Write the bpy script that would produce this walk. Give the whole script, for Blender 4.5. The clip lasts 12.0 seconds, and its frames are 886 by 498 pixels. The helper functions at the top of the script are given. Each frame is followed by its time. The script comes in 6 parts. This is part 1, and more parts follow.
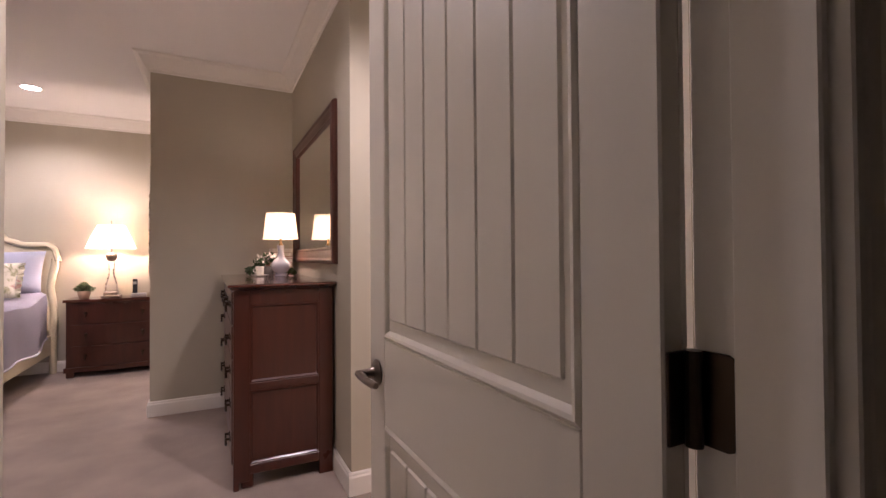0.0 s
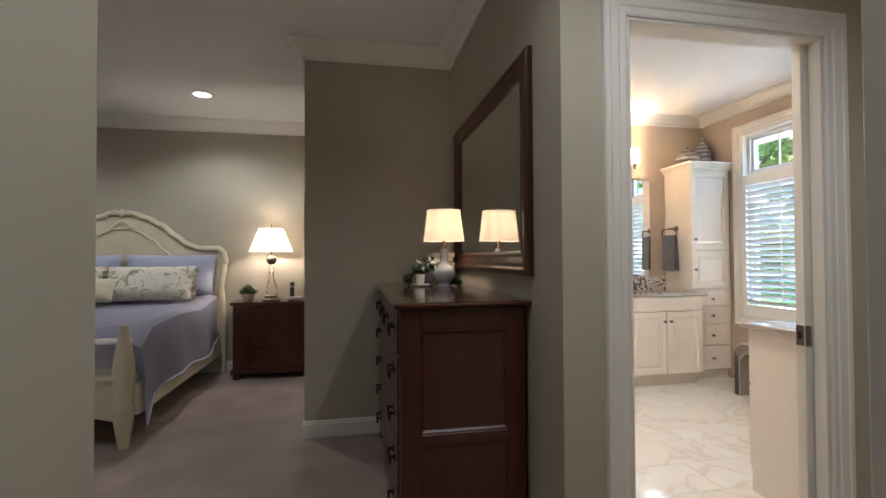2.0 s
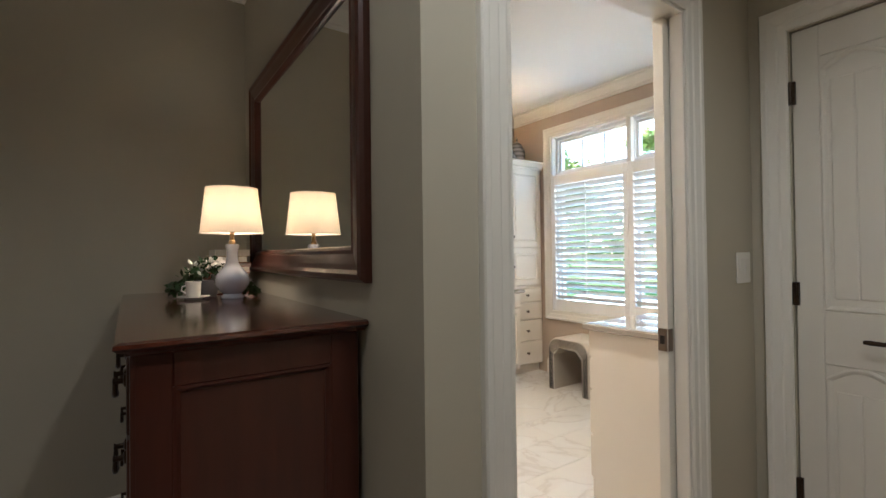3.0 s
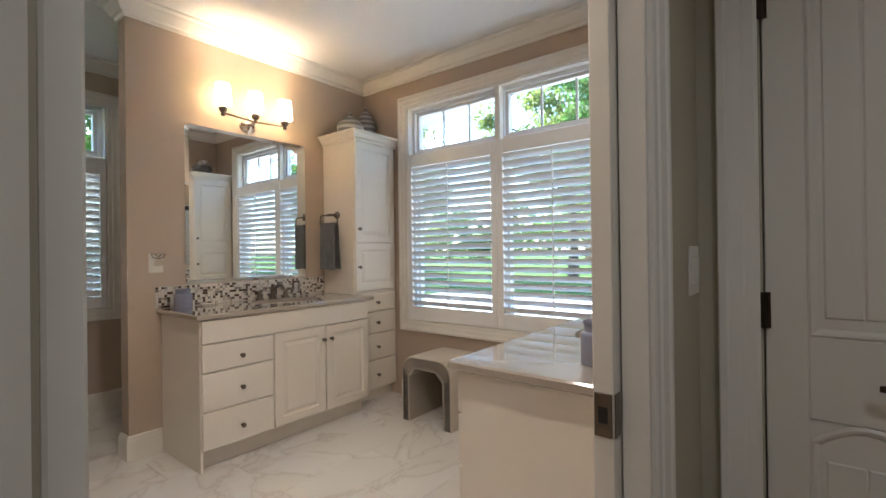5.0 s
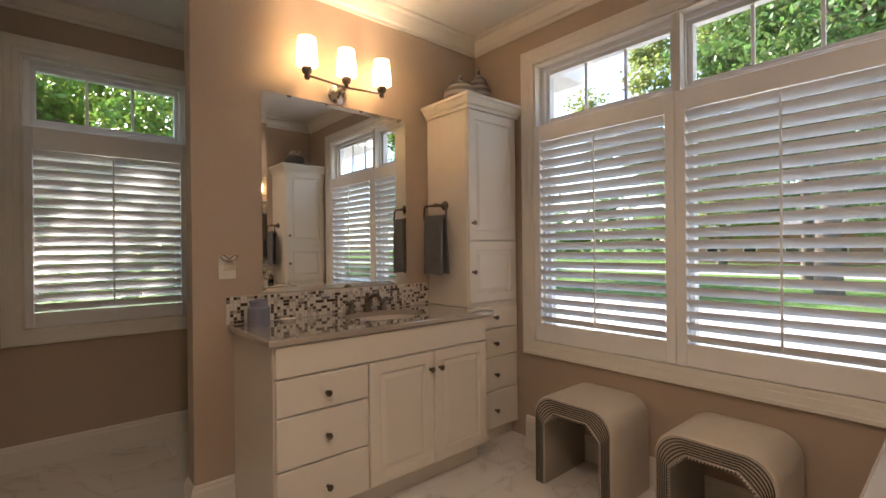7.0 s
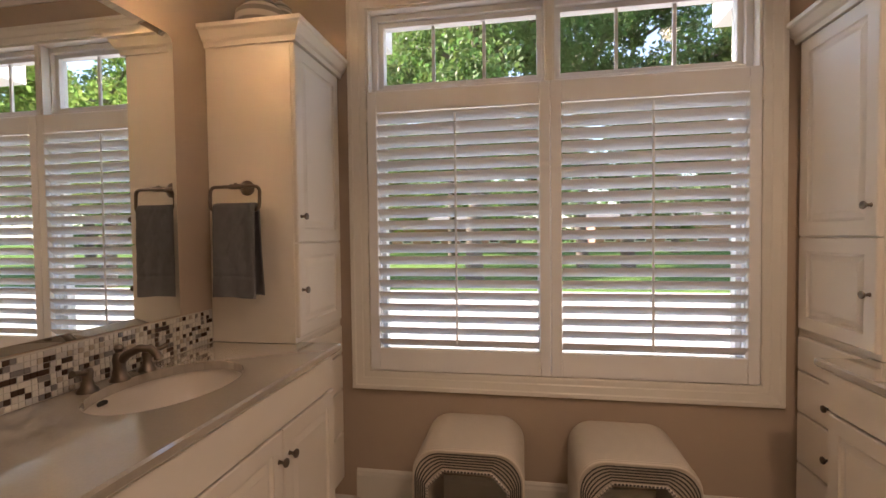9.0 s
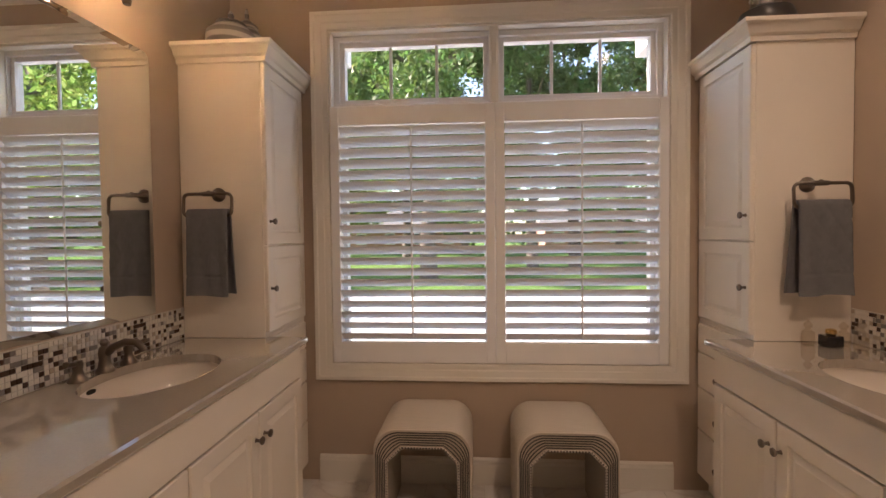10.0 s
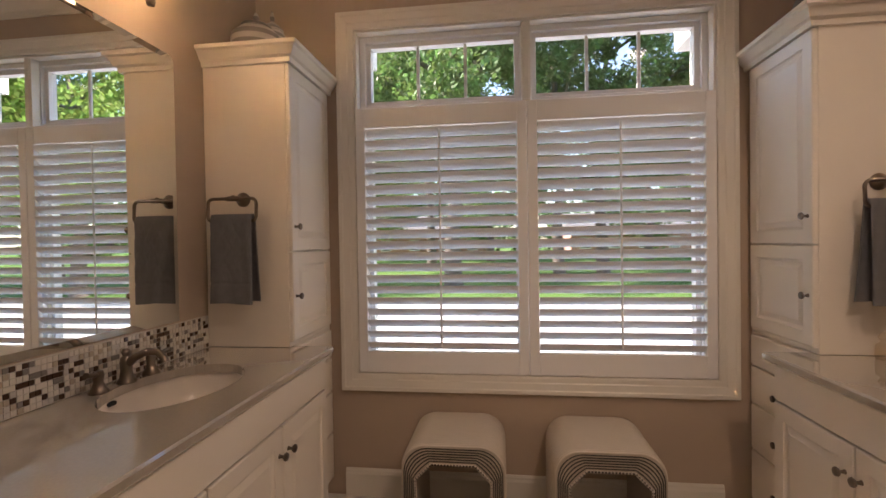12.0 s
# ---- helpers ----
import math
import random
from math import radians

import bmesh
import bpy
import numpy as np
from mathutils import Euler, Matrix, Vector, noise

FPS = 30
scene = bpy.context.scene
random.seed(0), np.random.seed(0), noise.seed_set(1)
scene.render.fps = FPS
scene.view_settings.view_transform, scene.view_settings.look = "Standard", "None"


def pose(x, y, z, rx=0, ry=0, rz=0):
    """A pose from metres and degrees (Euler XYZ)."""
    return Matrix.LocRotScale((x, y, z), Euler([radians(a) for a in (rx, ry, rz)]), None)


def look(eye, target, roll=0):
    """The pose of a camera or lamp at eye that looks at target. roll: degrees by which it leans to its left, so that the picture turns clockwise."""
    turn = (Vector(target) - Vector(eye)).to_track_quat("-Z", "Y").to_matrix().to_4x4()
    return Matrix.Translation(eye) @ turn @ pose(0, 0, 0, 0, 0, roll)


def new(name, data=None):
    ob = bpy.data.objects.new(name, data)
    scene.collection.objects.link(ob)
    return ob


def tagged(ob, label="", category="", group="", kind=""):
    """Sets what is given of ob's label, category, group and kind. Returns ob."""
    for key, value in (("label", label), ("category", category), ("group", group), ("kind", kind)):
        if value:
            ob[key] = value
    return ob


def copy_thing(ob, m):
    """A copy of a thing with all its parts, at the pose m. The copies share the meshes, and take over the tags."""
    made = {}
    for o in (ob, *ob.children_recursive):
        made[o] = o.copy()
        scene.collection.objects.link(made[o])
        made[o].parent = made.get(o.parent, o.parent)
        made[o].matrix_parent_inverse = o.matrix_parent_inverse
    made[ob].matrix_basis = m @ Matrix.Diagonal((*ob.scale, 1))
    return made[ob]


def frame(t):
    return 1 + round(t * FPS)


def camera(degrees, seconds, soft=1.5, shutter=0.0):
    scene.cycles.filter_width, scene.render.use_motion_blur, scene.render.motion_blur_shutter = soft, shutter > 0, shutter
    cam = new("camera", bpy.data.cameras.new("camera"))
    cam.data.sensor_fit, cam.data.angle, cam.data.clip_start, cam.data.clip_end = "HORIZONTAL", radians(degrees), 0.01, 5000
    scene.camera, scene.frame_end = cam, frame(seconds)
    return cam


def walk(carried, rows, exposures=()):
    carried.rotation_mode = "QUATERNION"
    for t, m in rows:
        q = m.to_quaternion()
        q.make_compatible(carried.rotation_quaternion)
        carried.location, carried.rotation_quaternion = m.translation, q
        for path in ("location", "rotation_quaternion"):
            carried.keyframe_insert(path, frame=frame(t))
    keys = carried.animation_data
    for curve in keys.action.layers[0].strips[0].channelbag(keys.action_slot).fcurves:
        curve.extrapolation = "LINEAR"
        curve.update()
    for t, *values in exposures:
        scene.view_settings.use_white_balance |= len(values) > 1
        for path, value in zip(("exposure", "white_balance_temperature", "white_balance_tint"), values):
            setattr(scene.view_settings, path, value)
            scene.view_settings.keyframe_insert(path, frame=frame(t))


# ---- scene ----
cam = camera(88.3, 12.0)
PATH = [
    (0, (0.033, 0.132, 1.199), (0.943, 1.912, 1.229), -0.4),
    (0.5, (0.053, 0.233, 1.196), (0.608, 2.154, 1.236), -0.2),
    (0.6, (0.049, 0.245, 1.195), (0.548, 2.181, 1.235), -0.2),
    (1, (0.012, 0.37, 1.196), (0.35, 2.341, 1.239), -0.1),
    (1.5, (-0.006, 0.649, 1.207), (0.25, 2.633, 1.25), -0.0),
    (2, (-0.033, 0.944, 1.234), (0.349, 2.907, 1.27), -0.3),
    (2.5, (-0.02, 1.287, 1.233), (0.721, 3.145, 1.261), -0.5),
    (3, (0.142, 1.559, 1.23), (1.274, 3.208, 1.254), -0.7),
    (3.5, (0.309, 1.744, 1.229), (1.762, 3.118, 1.24), -0.7),
    (3.7, (0.364, 1.779, 1.238), (1.905, 3.054, 1.237), -0.3),
    (5.3, (0.984, 2.293, 1.218), (2.556, 3.53, 1.225), -0.7),
    (5.5, (1.043, 2.363, 1.219), (2.554, 3.674, 1.23), -0.7),
    (6, (1.177, 2.449, 1.23), (2.538, 3.914, 1.238), -0.6),
    (6.5, (1.26, 2.618, 1.226), (2.535, 4.16, 1.228), -0.7),
    (6.7, (1.291, 2.739, 1.239), (2.555, 4.289, 1.238), -0.6),
    (8.3, (1.584, 3.735, 1.25), (3.433, 4.496, 1.209), -0.7),
    (8.5, (1.606, 3.834, 1.273), (3.511, 4.441, 1.219), -0.8),
    (9, (1.549, 4.031, 1.314), (3.519, 4.374, 1.254), -0.7),
    (9.5, (1.411, 4.055, 1.324), (3.399, 4.268, 1.265), -0.7),
    (10, (1.31, 4.005, 1.326), (3.304, 4.149, 1.268), -0.6),
    (10.5, (1.263, 3.97, 1.321), (3.259, 4.077, 1.263), -0.6),
    (11, (1.259, 3.967, 1.315), (3.257, 4.05, 1.267), -0.6),
    (11.5, (1.324, 3.969, 1.32), (3.322, 4.041, 1.284), -0.6),
    (12, (1.409, 4.041, 1.32), (3.393, 4.29, 1.291), -0.9),
]
EXPOSURES = [(0, 4.55, 6000, 34), (0.5, 4.0, 5900, 29), (1.0, 4.0, 5800, 25), (1.5, 3.7, 5450, 15), (2.0, 3.4, 5350, 9), (2.5, 3.45, 5350, 7), (3.0, 3.45, 5400, 6), (3.7, 3.4, 5400, 6), (5.3, 2.55, 5400, 10), (6.7, 2.15, 6300, 17), (8.5, 2.15, 7000, 23), (10.0, 2.15, 6900, 26), (12.0, 2.05, 6700, 24)]
walk(cam, [(t, look(eye, target, roll)) for t, eye, target, roll in PATH], EXPOSURES)

# ---- world and sun ----
TO_SUN = Vector((0.10, 1.0, 0.62)).normalized()
world = bpy.data.worlds.new("world")
scene.world = world
world.use_nodes = True
wn, wl = world.node_tree.nodes, world.node_tree.links
sky = wn.new("ShaderNodeTexSky")
sky.sky_type, sky.sun_disc = "NISHITA", False
sky.sun_elevation = math.asin(TO_SUN.z)
sky.sun_rotation = math.atan2(TO_SUN.x, TO_SUN.y)
wn["Background"].inputs["Strength"].default_value = 0.15
wl.new(sky.outputs[0], wn["Background"].inputs["Color"])
sun = new("sun", bpy.data.lights.new("sun", "SUN"))
sun.data.energy, sun.data.angle, sun.data.color = 5.0, radians(0.5), (1.0, 0.94, 0.85)
sun.matrix_world = look((0, 0, 20), Vector((0, 0, 20)) - TO_SUN)


def bulb(name, place, watts, color, radius):
    ob = new(name, bpy.data.lights.new(name, "POINT"))
    ob.data.energy, ob.data.color, ob.data.shadow_soft_size = watts, color, radius
    ob.location = place
    return ob


def downlight_or_fill_lamp(place, watts, color, spread):
    ob = new("downlight_or_fill_lamp", bpy.data.lights.new("downlight_or_fill_lamp", "SPOT"))
    ob.data.energy, ob.data.color, ob.data.shadow_soft_size = watts, color, 0.05
    ob.data.spot_size, ob.data.spot_blend = radians(spread), 0.6
    ob.location = place
    return ob


WARM = (1.0, 0.78, 0.58)
DRESSER_LAMP = (0.49, 3.60, 1.42)
NIGHT_LAMP = (-0.90, 6.08, 1.42)
SCONCE_X = (2.366, 2.597, 2.828)
bulb("dresser_bulb", DRESSER_LAMP, 0.32, WARM, 0.03)
bulb("nightstand_bulb", NIGHT_LAMP, 1.25, (1.0, 0.78, 0.58), 0.03)
for sx in SCONCE_X:
    bulb("sconce_bulb", (sx, 5.195, 2.265), 1.5, (1.0, 0.74, 0.45), 0.025)
# First and last are real; the six between are unseen fill, added for brightness.
DOWNLIGHTS_AND_FILL = [(-1.40, 5.45, 4.2), (-3.6, 5.45, 4.5), (-3.6, 3.2, 4.5), (-0.05, 1.9, 1.9), (0.85, 1.35, 4.2), (1.5, 3.3, 11), (2.6, 3.0, 2.8), (1.55, 5.85, 0.35)]
for dx, dy, dw in DOWNLIGHTS_AND_FILL:
    downlight_or_fill_lamp((dx, dy, 2.715), dw, (1.0, 0.78, 0.56) if dx > 0.7 and dy > 2.5 else (1.0, 0.90, 0.79), 150)

# ---- materials ----
def mat(name, color, rough=0.6, metal=0.0, vary=0.08, scale=6.0, bump=0.0, bump_scale=60.0, coat=0.0, spec=0.5, each=0.0, stretch=(1, 1, 1), emit=None, power=0.0):
    m = bpy.data.materials.new(name)
    m.use_nodes = True
    nt = m.node_tree
    n, l = nt.nodes, nt.links
    p = n["Principled BSDF"]
    p.inputs["Roughness"].default_value = rough
    p.inputs["Metallic"].default_value = metal
    p.inputs["Coat Weight"].default_value = coat
    p.inputs["Coat Roughness"].default_value = 0.12
    p.inputs["Specular IOR Level"].default_value = spec
    tc = n.new("ShaderNodeTexCoord")
    mp = n.new("ShaderNodeMapping")
    mp.inputs["Scale"].default_value = stretch
    l.new(tc.outputs["Object"], mp.inputs["Vector"])
    no = n.new("ShaderNodeTexNoise")
    no.inputs["Scale"].default_value, no.inputs["Detail"].default_value = scale, 6
    l.new(mp.outputs[0], no.inputs["Vector"])
    ramp = n.new("ShaderNodeMixRGB")
    ramp.blend_type = "MIX"
    ramp.inputs[1].default_value = (*[c * (1 - vary) for c in color], 1)
    ramp.inputs[2].default_value = (*[min(1, c * (1 + vary)) for c in color], 1)
    l.new(no.outputs["Fac"], ramp.inputs[0])
    out = ramp.outputs[0]
    if each:
        oi = n.new("ShaderNodeObjectInfo")
        hsv = n.new("ShaderNodeHueSaturation")
        mr = n.new("ShaderNodeMapRange")
        mr.inputs["To Min"].default_value, mr.inputs["To Max"].default_value = 1 - each, 1 + each
        l.new(oi.outputs["Random"], mr.inputs["Value"])
        l.new(mr.outputs[0], hsv.inputs["Value"])
        l.new(out, hsv.inputs["Color"])
        out = hsv.outputs[0]
    l.new(out, p.inputs["Base Color"])
    rr = n.new("ShaderNodeMapRange")
    rr.inputs["To Min"].default_value, rr.inputs["To Max"].default_value = max(0.02, rough - 0.06), min(1, rough + 0.06)
    l.new(no.outputs["Fac"], rr.inputs["Value"])
    l.new(rr.outputs[0], p.inputs["Roughness"])
    if bump:
        nb = n.new("ShaderNodeTexNoise")
        nb.inputs["Scale"].default_value, nb.inputs["Detail"].default_value = bump_scale, 4
        l.new(mp.outputs[0], nb.inputs["Vector"])
        b = n.new("ShaderNodeBump")
        b.inputs["Strength"].default_value, b.inputs["Distance"].default_value = bump, 0.01
        l.new(nb.outputs["Fac"], b.inputs["Height"])
        l.new(b.outputs[0], p.inputs["Normal"])
    if emit:
        p.inputs["Emission Color"].default_value = (*emit, 1)
        p.inputs["Emission Strength"].default_value = power
    return m


def wood(name, dark, light, rough=0.3, coat=0.4, grain=(14, 14, 1.2)):
    m = mat(name, dark, rough, coat=coat, scale=3.0)
    n, l = m.node_tree.nodes, m.node_tree.links
    p = n["Principled BSDF"]
    tc = n.new("ShaderNodeTexCoord")
    mp = n.new("ShaderNodeMapping")
    mp.inputs["Scale"].default_value = grain
    l.new(tc.outputs["Object"], mp.inputs["Vector"])
    no = n.new("ShaderNodeTexNoise")
    no.inputs["Scale"].default_value, no.inputs["Detail"].default_value, no.inputs["Distortion"].default_value = 2.2, 8, 0.5
    l.new(mp.outputs[0], no.inputs["Vector"])
    cr = n.new("ShaderNodeValToRGB")
    cr.color_ramp.elements[0].position, cr.color_ramp.elements[0].color = 0.15, (*dark, 1)
    cr.color_ramp.elements[1].position, cr.color_ramp.elements[1].color = 0.85, (*light, 1)
    l.new(no.outputs["Fac"], cr.inputs[0])
    l.new(cr.outputs[0], p.inputs["Base Color"])
    b = n.new("ShaderNodeBump")
    b.inputs["Strength"].default_value, b.inputs["Distance"].default_value = 0.06, 0.004
    l.new(no.outputs["Fac"], b.inputs["Height"])
    l.new(b.outputs[0], p.inputs["Normal"])
    return m


def marble_mat():
    m = mat("marble_tile", (0.78, 0.76, 0.72), 0.22, vary=0.04, scale=2.0, each=0.03)
    n, l = m.node_tree.nodes, m.node_tree.links
    p = n["Principled BSDF"]
    ge = n.new("ShaderNodeNewGeometry")
    oi = n.new("ShaderNodeObjectInfo")
    ad = n.new("ShaderNodeVectorMath")
    ml = n.new("ShaderNodeVectorMath")
    ml.operation = "SCALE"
    ml.inputs[0].default_value = (7, 5, 3)
    l.new(oi.outputs["Random"], ml.inputs["Scale"])
    l.new(ge.outputs["Position"], ad.inputs[0])
    l.new(ml.outputs[0], ad.inputs[1])
    no = n.new("ShaderNodeTexNoise")
    no.inputs["Scale"].default_value, no.inputs["Detail"].default_value, no.inputs["Distortion"].default_value = 1.3, 7, 1.6
    l.new(ad.outputs[0], no.inputs["Vector"])
    cr = n.new("ShaderNodeValToRGB")
    e = cr.color_ramp.elements
    e[0].position, e[0].color = 0.46, (0.78, 0.75, 0.70, 1)
    e[1].position, e[1].color = 0.56, (0.80, 0.78, 0.74, 1)
    v = e.new(0.505)
    v.color = (0.66, 0.62, 0.57, 1)
    a = e.new(0.485)
    a.color = (0.755, 0.72, 0.67, 1)
    b = e.new(0.52)
    b.color = (0.76, 0.73, 0.69, 1)
    l.new(no.outputs["Fac"], cr.inputs[0])
    l.new(cr.outputs[0], p.inputs["Base Color"])
    return m


def floral_mat():
    m = mat("floral_cloth", (0.78, 0.74, 0.62), 0.85, bump=0.3, bump_scale=300)
    n, l = m.node_tree.nodes, m.node_tree.links
    p = n["Principled BSDF"]
    tc = n.new("ShaderNodeTexCoord")
    no = n.new("ShaderNodeTexNoise")
    no.inputs["Scale"].default_value, no.inputs["Detail"].default_value, no.inputs["Distortion"].default_value = 11, 3, 1.2
    l.new(tc.outputs["Object"], no.inputs["Vector"])
    cr = n.new("ShaderNodeValToRGB")
    e = cr.color_ramp.elements
    e[0].position, e[0].color = 0.34, (0.30, 0.33, 0.20, 1)
    e[1].position, e[1].color = 0.47, (0.80, 0.76, 0.64, 1)
    x = e.new(0.40)
    x.color = (0.52, 0.50, 0.32, 1)
    y = e.new(0.66)
    y.color = (0.80, 0.76, 0.64, 1)
    z = e.new(0.70)
    z.color = (0.62, 0.40, 0.34, 1)
    l.new(no.outputs["Fac"], cr.inputs[0])
    l.new(cr.outputs[0], p.inputs["Base Color"])
    return m


def banded_mat(name, c1, c2, per_metre, rough=0.35, axis="Z"):
    m = mat(name, c1, rough)
    n, l = m.node_tree.nodes, m.node_tree.links
    p = n["Principled BSDF"]
    tc = n.new("ShaderNodeTexCoord")
    w = n.new("ShaderNodeTexWave")
    w.bands_direction = axis
    w.inputs["Scale"].default_value = per_metre / 3.1831
    w.inputs["Distortion"].default_value = 0.4
    l.new(tc.outputs["Object"], w.inputs["Vector"])
    cr = n.new("ShaderNodeValToRGB")
    cr.color_ramp.elements[0].position, cr.color_ramp.elements[0].color = 0.4, (*c1, 1)
    cr.color_ramp.elements[1].position, cr.color_ramp.elements[1].color = 0.6, (*c2, 1)
    l.new(w.outputs["Fac"], cr.inputs[0])
    l.new(cr.outputs[0], p.inputs["Base Color"])
    return m


def glass_mat(name, tint=(1, 1, 1), rough=0.0):
    m = bpy.data.materials.new(name)
    m.use_nodes = True
    n, l = m.node_tree.nodes, m.node_tree.links
    n.remove(n["Principled BSDF"])
    tr = n.new("ShaderNodeBsdfTransparent")
    tr.inputs[0].default_value = (*tint, 1)
    gl = n.new("ShaderNodeBsdfGlossy")
    gl.inputs["Roughness"].default_value = rough
    mx = n.new("ShaderNodeMixShader")
    mx.inputs[0].default_value = 0.04
    l.new(tr.outputs[0], mx.inputs[1])
    l.new(gl.outputs[0], mx.inputs[2])
    l.new(mx.outputs[0], n["Material Output"].inputs["Surface"])
    return m


def mirror_mat():
    m = bpy.data.materials.new("mirror_glass")
    m.use_nodes = True
    p = m.node_tree.nodes["Principled BSDF"]
    p.inputs["Base Color"].default_value = (0.86, 0.88, 0.87, 1)
    p.inputs["Metallic"].default_value, p.inputs["Roughness"].default_value = 1.0, 0.0
    return m


def leaf_mat(name, color, each=0.3):
    m = mat(name, color, 0.55, vary=0.3, scale=0.7)
    n, l = m.node_tree.nodes, m.node_tree.links
    p = n["Principled BSDF"]
    ge = n.new("ShaderNodeNewGeometry")
    mr = n.new("ShaderNodeMapRange")
    mr.inputs["To Min"].default_value, mr.inputs["To Max"].default_value = 1 - each, 1 + each
    l.new(ge.outputs["Random Per Island"], mr.inputs["Value"])
    hsv = n.new("ShaderNodeHueSaturation")
    hsv.inputs["Color"].default_value = (*color, 1)
    l.new(mr.outputs[0], hsv.inputs["Value"])
    hu = n.new("ShaderNodeMapRange")
    hu.inputs["To Min"].default_value, hu.inputs["To Max"].default_value = 0.47, 0.53
    l.new(ge.outputs["Random Per Island"], hu.inputs["Value"])
    l.new(hu.outputs[0], hsv.inputs["Hue"])
    l.new(hsv.outputs[0], p.inputs["Base Color"])
    tr = n.new("ShaderNodeBsdfTranslucent")
    l.new(hsv.outputs[0], tr.inputs["Color"])
    mx = n.new("ShaderNodeMixShader")
    mx.inputs[0].default_value = 0.5
    l.new(p.outputs[0], mx.inputs[1])
    l.new(tr.outputs[0], mx.inputs[2])
    l.new(mx.outputs[0], n["Material Output"].inputs["Surface"])
    return m


def shade_mat(name, color, emit, power):
    m = mat(name, color, 0.8, vary=0.03, scale=40, bump=0.2, bump_scale=500, emit=emit, power=power)
    n, l = m.node_tree.nodes, m.node_tree.links
    p = n["Principled BSDF"]
    tr = n.new("ShaderNodeBsdfTranslucent")
    tr.inputs["Color"].default_value = (*color, 1)
    mx = n.new("ShaderNodeMixShader")
    mx.inputs[0].default_value = 0.45
    l.new(p.outputs[0], mx.inputs[1])
    l.new(tr.outputs[0], mx.inputs[2])
    l.new(mx.outputs[0], n["Material Output"].inputs["Surface"])
    return m


BED_WALL = mat("bedroom_wall_paint", (0.46, 0.42, 0.325), 0.75, vary=0.03, scale=3, bump=0.05, bump_scale=220)
BATH_WALL = mat("bathroom_wall_paint", (0.50, 0.40, 0.31), 0.75, vary=0.03, scale=3, bump=0.05, bump_scale=220)
CEIL = mat("ceiling_paint", (0.80, 0.78, 0.74), 0.85, vary=0.02, scale=4, bump=0.05, bump_scale=180)
WHITE = mat("white_trim_paint", (0.80, 0.77, 0.70), 0.35, vary=0.03, scale=5, bump=0.02, bump_scale=90)
CAB = mat("white_cabinet_paint", (0.82, 0.76, 0.67), 0.32, vary=0.03, scale=5, bump=0.02, bump_scale=70)
DOORPAINT = mat("door_paint", (0.72, 0.69, 0.62), 0.4, vary=0.03, scale=4, bump=0.03, bump_scale=120, stretch=(4, 4, 1))
SHUT = mat("shutter_paint", (0.87, 0.87, 0.87), 0.35, vary=0.02, scale=6)
CARPET = mat("carpet_pile", (0.43, 0.35, 0.295), 0.95, vary=0.30, scale=3.2, bump=1.0, bump_scale=260, spec=0.1)
MARBLE = marble_mat()
GROUT = mat("grout", (0.62, 0.58, 0.52), 0.9, vary=0.1, scale=30)
COUNTER = mat("quartz_counter", (0.42, 0.375, 0.315), 0.05, vary=0.08, scale=140, spec=1.0)
for socket, value in (("Coat Weight", 1.0), ("Coat Roughness", 0.025), ("IOR", 1.6)):
    COUNTER.node_tree.nodes["Principled BSDF"].inputs[socket].default_value = value
PORCELAIN = mat("porcelain", (0.70, 0.64, 0.57), 0.08, vary=0.01, coat=0.6)
CHERRY = wood("cherry_wood", (0.045, 0.011, 0.006), (0.078, 0.019, 0.010), 0.3, 0.2)
CHERRY_TOP = wood("cherry_wood_top", (0.052, 0.013, 0.007), (0.095, 0.026, 0.013), 0.16, 0.7, grain=(14, 1.2, 14))
CREAM = mat("cream_bed_paint", (0.72, 0.64, 0.46), 0.4, vary=0.08, scale=7, bump=0.04, bump_scale=60)
LAV = mat("lavender_quilt", (0.60, 0.58, 0.68), 0.9, vary=0.06, scale=5, bump=0.6, bump_scale=90, spec=0.2)
PILLOWBLUE = mat("blue_grey_pillowcase", (0.42, 0.44, 0.56), 0.9, vary=0.06, scale=9, bump=0.25, bump_scale=200)
FLORAL = floral_mat()
BRONZE = mat("oil_rubbed_bronze", (0.060, 0.042, 0.030), 0.32, 0.9, vary=0.3, scale=18)
NICKEL = mat("brushed_nickel", (0.50, 0.45, 0.40), 0.28, 1.0, vary=0.08, scale=30)
PEWTER = mat("antique_pewter", (0.20, 0.165, 0.135), 0.32, 1.0, vary=0.15, scale=25)
BRASS = mat("aged_brass", (0.33, 0.21, 0.09), 0.35, 1.0, vary=0.2, scale=14)
GOLD = mat("gold_cap", (0.80, 0.55, 0.22), 0.2, 1.0)
MIRROR = mirror_mat()
GLASS = glass_mat("window_glass", (0.97, 0.985, 0.98))
CLEAR = glass_mat("clear_bottle_glass", (0.93, 0.90, 0.85), 0.03)
BLACKGL = mat("black_glass", (0.008, 0.008, 0.010), 0.08, vary=0.1, coat=0.6)
TOWEL = mat("grey_terry_cloth", (0.245, 0.245, 0.255), 0.98, vary=0.15, scale=30, bump=1.0, bump_scale=420, spec=0.1)
BLUEJAR = mat("blue_grey_candle_glass", (0.24, 0.25, 0.34), 0.22, vary=0.08, scale=8, coat=0.3)
SHADE1 = shade_mat("linen_shade", (0.82, 0.74, 0.62), (1.0, 0.80, 0.54), 0.01)
SHADE2 = shade_mat("silk_shade", (0.90, 0.84, 0.74), (1.0, 0.84, 0.70), 0.06)
SHADE3 = shade_mat("frosted_glass_shade", (0.92, 0.86, 0.76), (1.0, 0.80, 0.56), 0.5)
